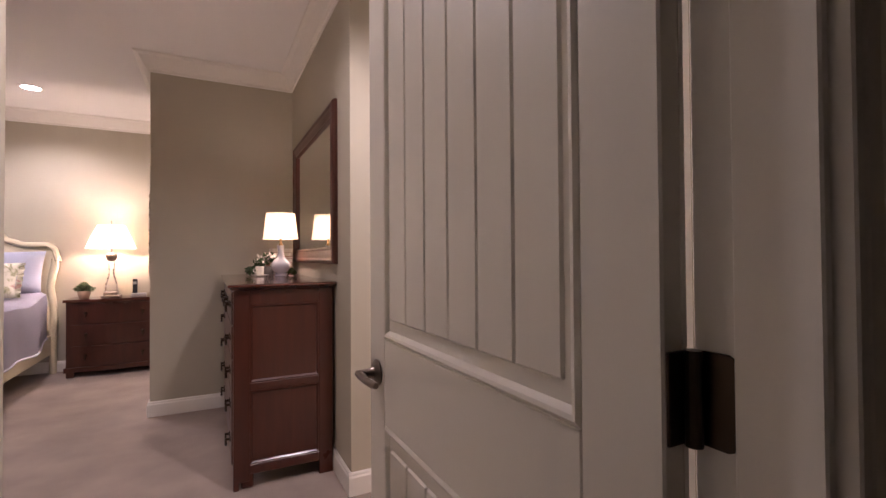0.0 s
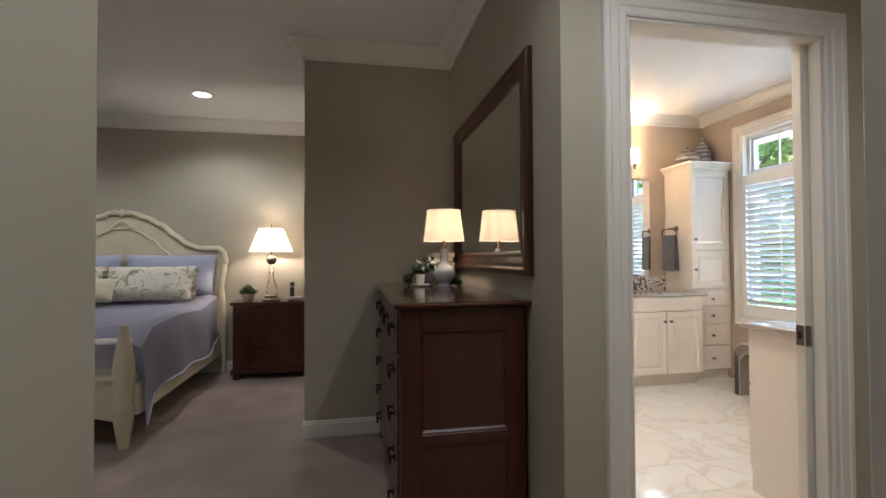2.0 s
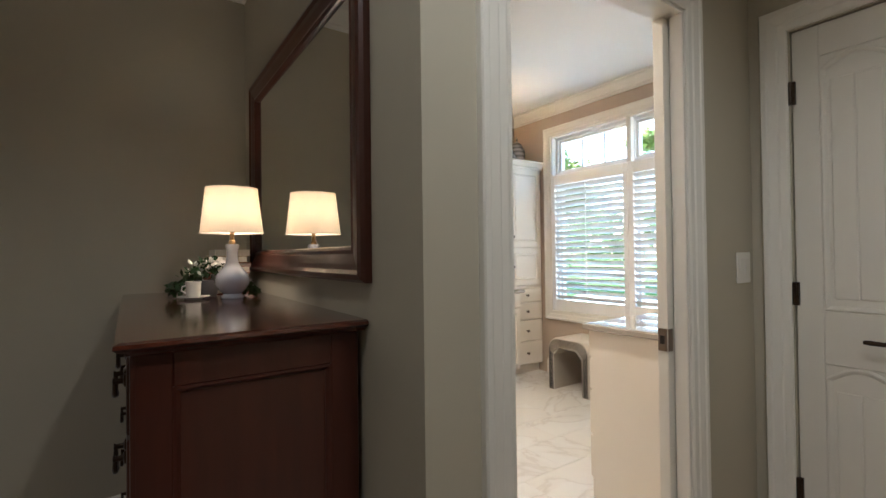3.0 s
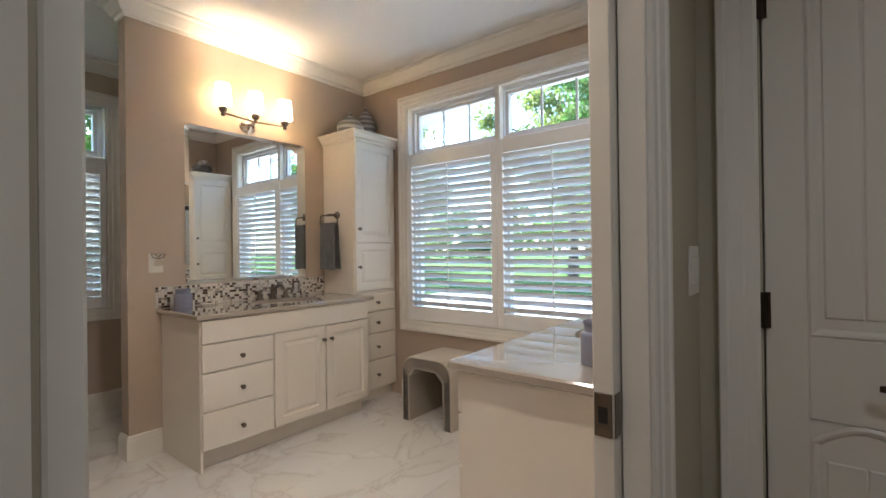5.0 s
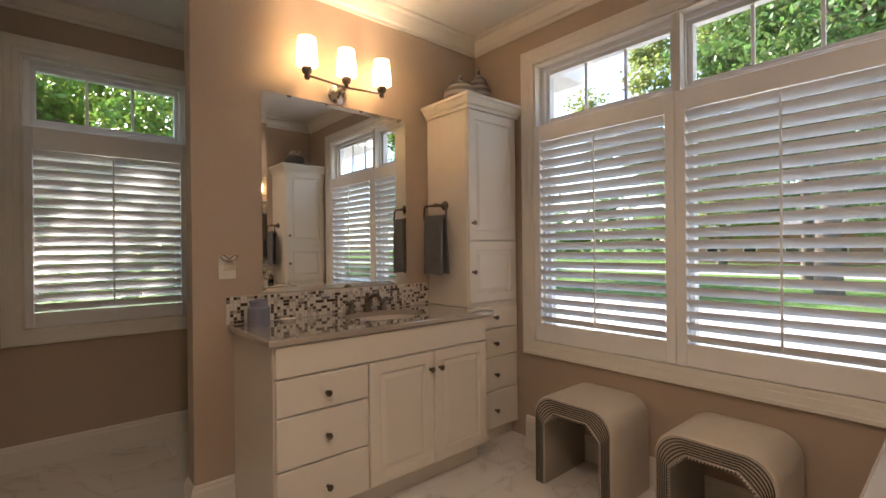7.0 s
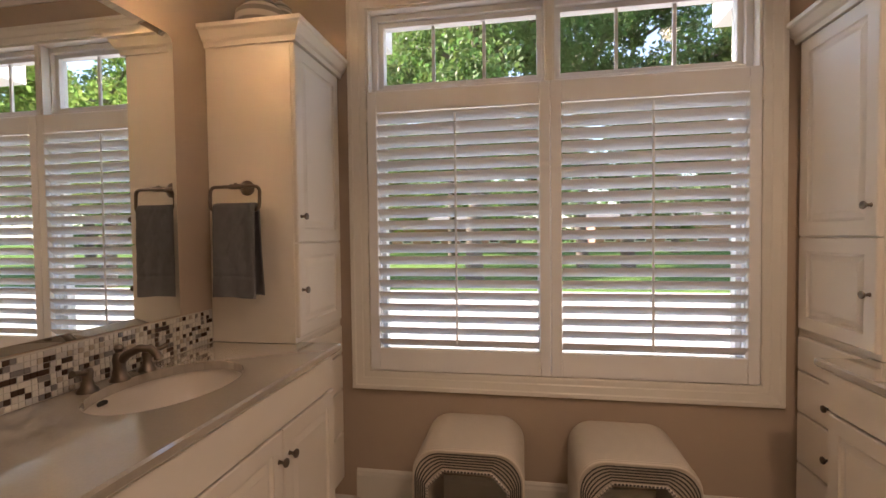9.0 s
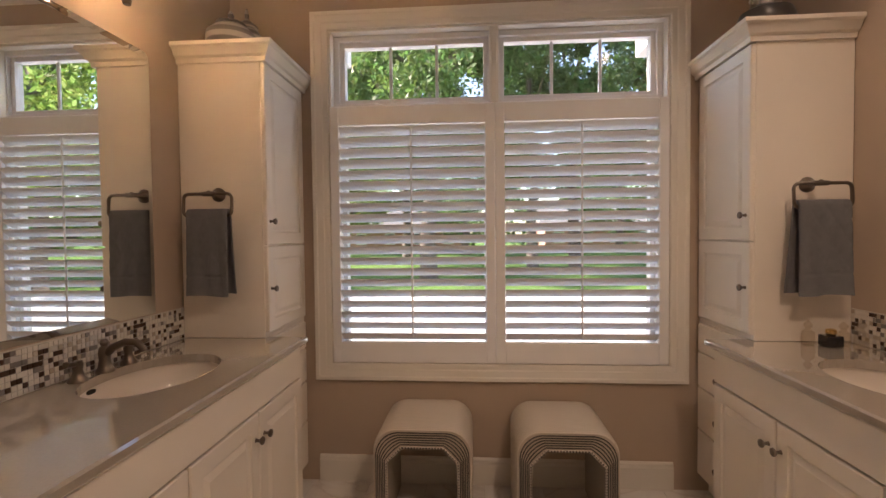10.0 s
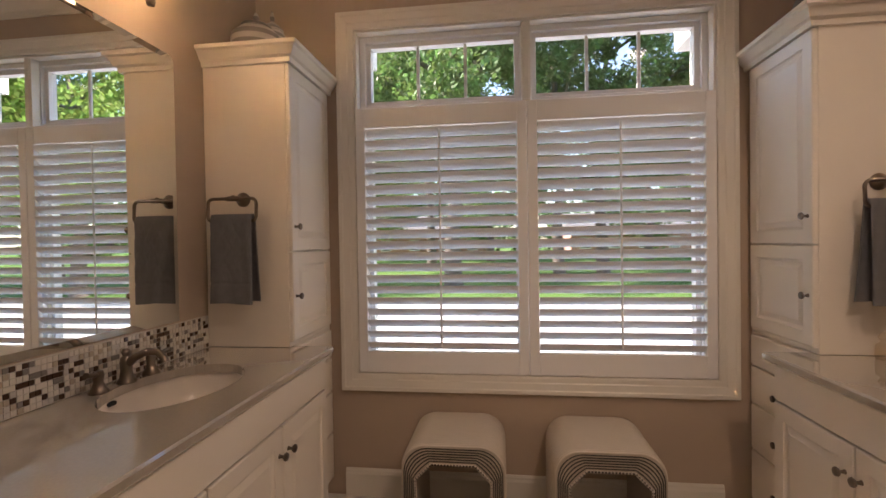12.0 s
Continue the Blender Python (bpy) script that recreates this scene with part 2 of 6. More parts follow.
BULBGLOW = mat("downlight_lens", (0.9, 0.85, 0.75), 0.4, emit=(1.0, 0.90, 0.78), power=1.2)
CERAMIC = mat("pale_blue_ceramic", (0.46, 0.47, 0.52), 0.16, vary=0.05, scale=10, coat=0.5)
CHINA = mat("white_china", (0.80, 0.76, 0.68), 0.2, vary=0.03)
POT_BAND = banded_mat("banded_pottery", (0.24, 0.22, 0.21), (0.50, 0.47, 0.44), 22)
DARKPOT = mat("dark_grey_pottery", (0.085, 0.080, 0.078), 0.3, vary=0.25, scale=14)
STOOL = banded_mat("striped_stool_cloth", (0.52, 0.46, 0.38), (0.66, 0.60, 0.52), 110, 0.92, "X")
STOOL_IN = mat("stool_lining", (0.40, 0.36, 0.30), 0.95, vary=0.06, bump=0.3, bump_scale=300)
PIPE_D = mat("dark_piping", (0.075, 0.070, 0.065), 0.9)
PIPE_L = mat("pale_piping", (0.62, 0.57, 0.50), 0.9)
PLASTIC = mat("white_plastic", (0.78, 0.75, 0.68), 0.4, vary=0.02)
TVBLACK = mat("screen_black", (0.012, 0.012, 0.014), 0.12, vary=0.1)
SILVER = mat("silver_plastic", (0.45, 0.45, 0.46), 0.35, 0.5)
# Near-black for openings that are not cut: their inner shade as colour.
PAINTED_HOLE = mat("painted_hole_shade", (0.02, 0.018, 0.015), 0.9)
PHONE = mat("dark_phone_plastic", (0.03, 0.03, 0.035), 0.35)
TERRA = mat("pale_stone_pot", (0.48, 0.36, 0.26), 0.8, vary=0.15, scale=30, bump=0.3)
HERB = leaf_mat("herb_leaves", (0.10, 0.13, 0.06))
IVY = leaf_mat("ivy_leaves", (0.05, 0.085, 0.03), 0.4)
BASKET = wood("woven_basket", (0.045, 0.028, 0.018), (0.12, 0.075, 0.045), 0.6, 0.1, grain=(30, 30, 60))
TILE_MATS = [mat("mosaic_" + k, c, r, vary=0.08, scale=40, coat=0.3) for k, c, r in (
    ("white", (0.74, 0.70, 0.63), 0.2), ("brown", (0.070, 0.042, 0.028), 0.12), ("grey", (0.24, 0.22, 0.21), 0.15), ("beige", (0.50, 0.43, 0.35), 0.25), ("pearl", (0.60, 0.57, 0.54), 0.12))]
BOOKS = [mat("book_" + k, c, 0.6, vary=0.1) for k, c in (("red", (0.25, 0.04, 0.03)), ("white", (0.70, 0.66, 0.58)), ("tan", (0.42, 0.30, 0.18)), ("orange", (0.42, 0.14, 0.06)))]
GRASS = mat("lawn_grass", (0.085, 0.16, 0.035), 0.95, vary=0.4, scale=0.6, bump=1.0, bump_scale=25, spec=0.1)
CONCRETE = mat("driveway_concrete", (0.52, 0.50, 0.47), 0.9, vary=0.12, scale=1.2, bump=0.3, bump_scale=60)
ASPHALT = mat("road_asphalt", (0.20, 0.20, 0.20), 0.9, vary=0.15, scale=2, bump=0.4, bump_scale=80)
BARK = mat("tree_bark", (0.12, 0.095, 0.075), 0.95, vary=0.35, scale=5, bump=1.0, bump_scale=14, stretch=(3, 3, 0.5))
LEAF_A = leaf_mat("tree_leaves_light", (0.17, 0.27, 0.05))
LEAF_B = leaf_mat("tree_leaves_deep", (0.10, 0.18, 0.045))
LEAF_C = leaf_mat("tree_leaves_yellow", (0.22, 0.27, 0.07))
BRICK = mat("pink_brick", (0.40, 0.22, 0.17), 0.9, vary=0.2, scale=9, bump=0.3, bump_scale=30)
ROOF = mat("grey_shingle", (0.16, 0.155, 0.15), 0.9, vary=0.25, scale=12, bump=0.5, bump_scale=40)
SOFFIT = mat("white_soffit", (0.80, 0.79, 0.77), 0.6, vary=0.03)
CASEMENT = mat("window_vinyl", (0.80, 0.80, 0.79), 0.35, vary=0.02)


# ---- mesh helpers ----
def finish(name, bm, material, parent=None, label="", smooth=False):
    bmesh.ops.recalc_face_normals(bm, faces=bm.faces)
    me = bpy.data.meshes.new(name)
    bm.to_mesh(me)
    bm.free()
    mats = material if isinstance(material, (list, tuple)) else [material]
    for x in mats:
        me.materials.append(x)
    if smooth:
        me.polygons.foreach_set("use_smooth", [True] * len(me.polygons))
        me.set_sharp_from_angle(angle=radians(40))
    ob = new(name, me)
    if parent:
        ob.parent = parent
        ob.matrix_parent_inverse = parent.matrix_basis.inverted()
    if label:
        tagged(ob, label)
    return ob


def part(name, bm, material, parent, label="", smooth=False):
    return finish(name, bm, material, parent, label, smooth)


def thing(name, place, label, category, group="", kind=""):
    ob = new(name)
    ob.location = place
    ob.empty_display_size = 0.1
    ob.matrix_basis = Matrix.Translation(place)
    return tagged(ob, label, category, group, kind)


def box(bm, x0, x1, y0, y1, z0, z1, bevel=0.0, seg=1, mi=0):
    vs = [bm.verts.new(p) for p in ((x0, y0, z0), (x1, y0, z0), (x1, y1, z0), (x0, y1, z0), (x0, y0, z1), (x1, y0, z1), (x1, y1, z1), (x0, y1, z1))]
    fs = [bm.faces.new([vs[i] for i in f]) for f in ((0, 3, 2, 1), (4, 5, 6, 7), (0, 1, 5, 4), (1, 2, 6, 5), (2, 3, 7, 6), (3, 0, 4, 7))]
    for f in fs:
        f.material_index = mi
    if bevel:
        es = list({e for f in fs for e in f.edges})
        bmesh.ops.bevel(bm, geom=es, offset=bevel, segments=seg, affect="EDGES", profile=0.6)
    return vs


def boxes(*bs, bevel=0.0, seg=1):
    bm = bmesh.new()
    for b in bs:
        box(bm, *b, bevel=bevel, seg=seg)
    return bm


def sweep(bm, path, profile, put, closed=False, mi=0):
    """profile points (offset to the left of the path, height) carried along a mitred plane path; put(u, v, h) gives the place."""
    n = len(path)
    rings = []
    for i in range(n):
        p = Vector(path[i])
        a = Vector(path[i - 1]) if (closed or i > 0) else None
        b = Vector(path[(i + 1) % n]) if (closed or i < n - 1) else None
        da = (p - a).normalized() if a is not None else (b - p).normalized()
        db = (b - p).normalized() if b is not None else da
        na, nb = Vector((-da.y, da.x)), Vector((-db.y, db.x))
        m = na + nb
        m = m / max(0.2, m.dot(na))
        rings.append([bm.verts.new(put(p.x + d * m.x, p.y + d * m.y, h)) for d, h in profile])
    k = len(profile)
    for i in range(n if closed else n - 1):
        r, s = rings[i], rings[(i + 1) % n]
        for j in range(k):
            bm.faces.new((r[j], r[(j + 1) % k], s[(j + 1) % k], s[j])).material_index = mi
    if not closed:
        bm.faces.new(rings[0])
        bm.faces.new(rings[-1][::-1])


def lathe(bm, profile, cx, cy, cz, seg=24, mi=0, sx=1.0, sy=1.0):
    """profile: (radius, height) from the bottom up, about a vertical axis."""
    rings = []
    for r, z in profile:
        if r < 1e-5:
            rings.append([bm.verts.new((cx, cy, cz + z))])
        else:
            rings.append([bm.verts.new((cx + sx * r * math.cos(2 * math.pi * i / seg), cy + sy * r * math.sin(2 * math.pi * i / seg), cz + z)) for i in range(seg)])
    for a, b in zip(rings, rings[1:]):
        for i in range(seg):
            j = (i + 1) % seg
            if len(a) == 1 and len(b) == 1:
                continue
            if len(a) == 1:
                f = bm.faces.new((a[0], b[j], b[i]))
            elif len(b) == 1:
                f = bm.faces.new((a[i], a[j], b[0]))
            else:
                f = bm.faces.new((a[i], a[j], b[j], b[i]))
            f.material_index = mi


def tube(bm, pts, r, seg=8, mi=0, cap=True, closed=False):
    pts = [Vector(p) for p in pts]
    n = len(pts)
    rs = r if isinstance(r, (list, tuple)) else [r] * n
    rings, side = [], None
    for i, p in enumerate(pts):
        a = pts[(i - 1) % n] if (closed or i) else p
        b = pts[(i + 1) % n] if (closed or i < n - 1) else p
        d = (b - a).normalized()
        if side is None:
            side = d.orthogonal().normalized()
        side = (side - d * side.dot(d)).normalized()
        up = d.cross(side)
        rings.append([bm.verts.new(p + rs[i] * (math.cos(2 * math.pi * k / seg) * side + math.sin(2 * math.pi * k / seg) * up)) for k in range(seg)])
    for i in range(n if closed else n - 1):
        a, b = rings[i], rings[(i + 1) % n]
        for k in range(seg):
            bm.faces.new((a[k], a[(k + 1) % seg], b[(k + 1) % seg], b[k])).material_index = mi
    if cap and not closed:
        bm.faces.new(rings[0][::-1])
        bm.faces.new(rings[-1])


def spun(bm, profile, base, direction, seg=16, mi=0):
    """profile (radius, distance) about an axis that leaves base in the given direction."""
    start = len(bm.verts)
    lathe(bm, profile, 0, 0, 0, seg, mi)
    bm.verts.ensure_lookup_table()
    q = Vector((0, 0, 1)).rotation_difference(Vector(direction)).to_matrix()
    for v in bm.verts[start:]:
        v.co = q @ v.co + Vector(base)


def prism(bm, outline, put, h0, h1, mi=0):
    a = [bm.verts.new(put(u, v, h0)) for u, v in outline]
    b = [bm.verts.new(put(u, v, h1)) for u, v in outline]
    n = len(outline)
    bm.faces.new(a[::-1]).material_index = mi
    bm.faces.new(b).material_index = mi
    for i in range(n):
        bm.faces.new((a[i], a[(i + 1) % n], b[(i + 1) % n], b[i])).material_index = mi


def structure(name, bm, material, label="", smooth=False):
    ob = finish(name, bm, material, smooth=smooth)
    return tagged(ob, label or name.replace("_", " "), name.split("_")[0], kind="structure")


PLAN = lambda u, v, h: (u, v, h)

# ---- large structure ----
H = 2.74
XW, YA, YB = 3.715, 5.315, 2.488
structure("wall_mirror_side", boxes((0.667, 0.76, YB, 4.335, 0, H)), [BED_WALL], "sage beige painted bedroom wall behind the dresser")
structure("wall_pier", boxes((-0.37, 0.667, 4.22, 4.335, 0, H), (-0.37, -0.255, 4.335, 6.30, 0, H)), BED_WALL, "beige painted wall return beside the dresser")
structure("wall_bed", boxes((-5.1, -0.255, 6.30, 6.42, 0, H)), BED_WALL, "beige painted wall behind the bed")
structure("wall_bedroom_west", boxes((-5.12, -5.0, 1.765, 6.30, 0, H)), BED_WALL, "plain beige bedroom wall")
structure("wall_bedroom_south", boxes((-5.0, -0.61, 1.765, 1.88, 0, H)), BED_WALL, "plain beige bedroom wall")
structure("wall_cross", boxes((-0.61, -0.495, 0.42, 1.88, 0, H)), BED_WALL, "beige painted entry wall with a cross and a television")
structure("wall_door", boxes((0.667, 0.918, 2.40, YB, 0, H), (1.765, XW, 2.40, YB, 0, H), (0.918, 1.765, 2.40, YB, 2.09, H)), BED_WALL, "beige painted wall with the bathroom doorway")
structure("wall_closet", boxes((2.29, 2.405, 2.257, 2.40, 0, H), (2.29, 2.405, 0.42, 1.49, 0, H), (2.29, 2.405, 1.49, 2.257, 2.09, H), (2.42, 2.5, 1.4, 2.35, 0, 2.2)), BED_WALL, "beige painted wall with closet doors")
structure("wall_entry", boxes((-0.61, -0.40, 0.30, 0.42, 0, H), (0.455, 2.405, 0.30, 0.42, 0, H), (-0.40, 0.455, 0.30, 0.42, 2.06, H)), BED_WALL, "beige painted wall with the entry doorway")
# Unseen walls, added to close off the hall behind the starting point.
structure("wall_hall", boxes((-0.9, -0.8, -1.8, 0.30, 0, H), (1.3, 1.4, -1.8, 0.30, 0, H), (-0.8, 1.3, -1.8, -1.7, 0, H), (-0.8, -0.61, 0.2, 0.30, 0, H)), BED_WALL, "plain beige walls added to close the unseen hall")
structure("wall_vanity", boxes((1.843, XW, YA, 5.43, 0, H)), BATH_WALL, "tan painted bathroom wall behind a vanity")
structure("wall_vanity_opposite", boxes((1.80, XW, YB, YB + 0.006, 0, H), (0.76, 0.90, YB, YB + 0.006, 0, H)), BATH_WALL, "tan painted bathroom wall behind the second vanity")
structure("wall_window", boxes((XW, 3.87, 2.40, 3.02, 0, H), (XW, 3.87, 4.78, 5.43, 0, H), (XW, 3.87, 3.02, 4.78, 0, 0.645), (XW, 3.87, 3.02, 4.78, 2.425, H)), BATH_WALL, "tan painted bathroom wall with a wide window")
structure("wall_bath_west", boxes((0.76, 0.768, YB + 0.006, 4.2, 0, H), (0.76, 1.1, 4.2, 4.315, 0, H), (0.985, 1.1, 4.315, 6.5, 0, H)), BATH_WALL, "tan painted bathroom wall")
structure("wall_alcove_window", boxes((0.985, 1.217, 6.5, 6.66, 0, H), (2.075, 2.715, 6.5, 6.66, 0, H), (1.217, 2.075, 6.5, 6.66, 0, 0.80), (1.217, 2.075, 6.5, 6.66, 2.395, H)), BATH_WALL, "tan painted alcove wall with a shuttered window")
structure("wall_alcove_east", boxes((2.6, 2.715, 5.43, 6.5, 0, H)), BATH_WALL, "plain tan alcove wall")
structure("ceiling", boxes((-5.12, 3.87, -1.8, 6.66, H, H + 0.12)), CEIL, "white painted ceiling")
structure("roof", boxes((-5.6, 3.87, -2.2, 6.66, H + 0.13, H + 0.3)), ROOF, "grey roof slab over the rooms")
structure("floor_carpet", boxes((-5.1, 0.667, -1.8, 6.3, -0.1, 0), (0.667, 2.5, -1.8, 2.44, -0.1, 0)), CARPET, "taupe cut pile bedroom carpet")
FLOOR = structure("floor_bathroom", boxes((0.667, 3.87, 2.44, 6.66, -0.1, -0.006)), GROUT, "pale marble tiled bathroom floor")

# crown mouldings and baseboards
BEDROOM = [(-0.495, 0.42), (2.29, 0.42), (2.29, 2.40), (0.667, 2.40), (0.667, 4.22), (-0.37, 4.22), (-0.37, 6.30), (-5.0, 6.30), (-5.0, 1.88), (-0.495, 1.88)]
BATH = [(0.768, YB + 0.006), (XW, YB + 0.006), (XW, YA), (1.843, YA), (1.843, 5.43), (2.6, 5.43), (2.6, 6.5), (1.1, 6.5), (1.1, 4.2), (0.768, 4.2)]


def crown_profile(drop, out):
    return [(0.0, H - drop), (0.012, H - drop), (0.016, H - drop + 0.018), (0.03, H - drop + 0.026), (out * 0.62, H - 0.036), (out * 0.70, H - 0.022), (out * 0.94, H - 0.014), (out, H - 0.002), (0.0, H - 0.002)]


bm = bmesh.new()
sweep(bm, BEDROOM, crown_profile(0.125, 0.105), PLAN, True)
structure("trim_crown_bedroom", bm, WHITE, "white bedroom crown moulding")
bm = bmesh.new()
sweep(bm, BATH, crown_profile(0.105, 0.09), PLAN, True)
structure("trim_crown_bathroom", bm, WHITE, "white bathroom crown moulding")
BASE = [(0.0, 0.001), (0.016, 0.001), (0.016, 0.090), (0.011, 0.100), (0.011, 0.107), (0.005, 0.115), (0.0, 0.115)]
BASE_BATH = [(d, h * 1.26) for d, h in BASE]
for name, pts in (("baseboard_bedroom", [(0.667, 2.395), (0.667, 4.22), (-0.37, 4.22), (-0.37, 6.30), (-5.0, 6.30), (-5.0, 1.88), (-0.495, 1.88), (-0.495, 0.44)]),
                  ("baseboard_entry", [(0.55, 0.42), (2.29, 0.42), (2.29, 1.40)]),
                  ("baseboard_doorway", [(2.29, 2.40), (1.865, 2.40)]),
                  ("baseboard_doorway_side", [(0.82, 2.40), (0.651, 2.40)]),
                  ("baseboard_window", [(XW, 3.0), (XW, 4.86)]),
                  ("baseboard_vanity", [(2.02, YA), (1.843, YA), (1.843, 5.43), (2.6, 5.43), (2.6, 6.5), (1.1, 6.5), (1.1, 6.22)]),
                  ("baseboard_bath_west", [(1.1, 5.1), (1.1, 4.2), (0.768, 4.2), (0.768, 2.62)])):
    bm = bmesh.new()
    sweep(bm, pts, BASE_BATH if name in ("baseboard_window", "baseboard_vanity", "baseboard_bath_west") else BASE, PLAN)
    structure(name, bm, WHITE, "white painted baseboard")

CASE = [(0.0, 0.0), (0.0, 0.010), (0.008, 0.013), (0.030, 0.013), (0.036, 0.017), (0.066, 0.020), (0.072, 0.024), (0.088, 0.024), (0.092, 0.018), (0.092, 0.0)]


def casing(name, pts, put, closed=False, label="white painted door casing"):
    bm = bmesh.new()
    sweep(bm, pts, CASE, put, closed)
    return structure(name, bm, WHITE, label)


# doorway to the bathroom
casing("trim_doorway", [(0.914, 0.0), (0.914, 2.088), (1.768, 2.088), (1.768, 0.0)], lambda u, v, h: (u, 2.40 - h, v))
casing("trim_doorway_bath", [(0.914, 0.0), (0.914, 2.088), (1.768, 2.088), (1.768, 0.0)], lambda u, v, h: (u, YB + 0.006 + 0.3 * h, v))
structure("trim_doorway_jamb", boxes((0.918, 0.932, 2.396, 2.496, 0, 2.075), (0.918, 1.765, 2.396, 2.496, 2.075, 2.09), (1.750, 1.765, 2.396, 2.444, 0, 2.075), (1.750, 1.765, 2.490, 2.496, 0, 2.075), bevel=0.0015), WHITE, "white painted doorway jamb")
casing("trim_closet", [(2.262, 0.0), (2.262, 2.095), (1.485, 2.095), (1.485, 0.0)][::-1], lambda u, v, h: (2.29 - h, u, v))
casing("trim_entry", [(-0.40, 0.0), (-0.40, 2.06), (0.458, 2.06), (0.458, 0.0)], lambda u, v, h: (u, 0.30 - h, v))
casing("trim_entry_room", [(-0.40, 0.0), (-0.40, 2.06), (0.458, 2.06), (0.458, 0.0)], lambda u, v, h: (u, 0.42 + h, v))
structure("trim_entry_jamb", boxes((0.440, 0.455, 0.285, 0.410, 0, 2.045), (-0.40, -0.385, 0.296, 0.424, 0, 2.045), (-0.385, 0.440, 0.296, 0.424, 2.045, 2.06), (0.428, 0.440, 0.30, 0.366, 0, 2.045), bevel=0.002), WHITE, "white painted entry jamb with a door stop")


# ---- windows with shutters ----
def shutter_panel(parent, put, u0, u1, v0, v1, stile, top, bottom, count, tilt, label="white louvred shutter panel"):
    """put(u, v, d): u along the wall, v up, d into the room."""
    def pbox(bm, a0, a1, b0, b1, d0, d1, bev=0.003):
        p, q = Vector(put(a0, b0, d0)), Vector(put(a1, b1, d1))
        box(bm, min(p.x, q.x), max(p.x, q.x), min(p.y, q.y), max(p.y, q.y), min(p.z, q.z), max(p.z, q.z), bev)
    bm = bmesh.new()
    pbox(bm, u0, u0 + stile, v0, v1, -0.014, 0.014)
    pbox(bm, u1 - stile, u1, v0, v1, -0.014, 0.014)
    pbox(bm, u0 + stile, u1 - stile, v1 - top, v1, -0.013, 0.013)
    pbox(bm, u0 + stile, u1 - stile, v0, v0 + bottom, -0.013, 0.013)
    panel = part("shutter_panel", bm, SHUT, parent, label)
    a, b = v0 + bottom, v1 - top
    pitch = (b - a) / count
    c, s = math.cos(radians(tilt)) * 0.0315, math.sin(radians(tilt)) * 0.0315
    me = None
    for i in range(count):
        v = a + pitch * (i + 0.5)
        if me is None:
            bm = bmesh.new()
            prof = []
            for k in range(8):
                an = 2 * math.pi * k / 8
                w, th = math.cos(an), 0.0048 * math.sin(an)
                prof.append((w * c + th * math.sin(radians(tilt)) * -1, w * s + th * math.cos(radians(tilt))))
            r0 = [bm.verts.new(Vector(put(u0 + stile + 0.002, v + y, x)) - Vector(put(u0, v, 0))) for x, y in prof]
            r1 = [bm.verts.new(Vector(put(u1 - stile - 0.002, v + y, x)) - Vector(put(u0, v, 0))) for x, y in prof]
            for k in range(8):
                bm.faces.new((r0[k], r0[(k + 1) % 8], r1[(k + 1) % 8], r1[k]))
            bm.faces.new(r0)
            bm.faces.new(r1[::-1])
            bmesh.ops.recalc_face_normals(bm, faces=bm.faces)
            me = bpy.data.meshes.new("louvre")
            bm.to_mesh(me)
            bm.free()
            me.materials.append(SHUT)
            me.polygons.foreach_set("use_smooth", [True] * len(me.polygons))
            me.set_sharp_from_angle(angle=radians(50))
        lo = new("louvre", me)
        lo.parent = panel
        lo.location = put(u0, v, 0)
    bm = bmesh.new()
    um = (u0 + u1) / 2
    pbox(bm, um - 0.005, um + 0.005, a + 0.03, b - 0.025, 0.026, 0.036, 0.003)
    part("tilt_rod", bm, SHUT, panel)
    return panel


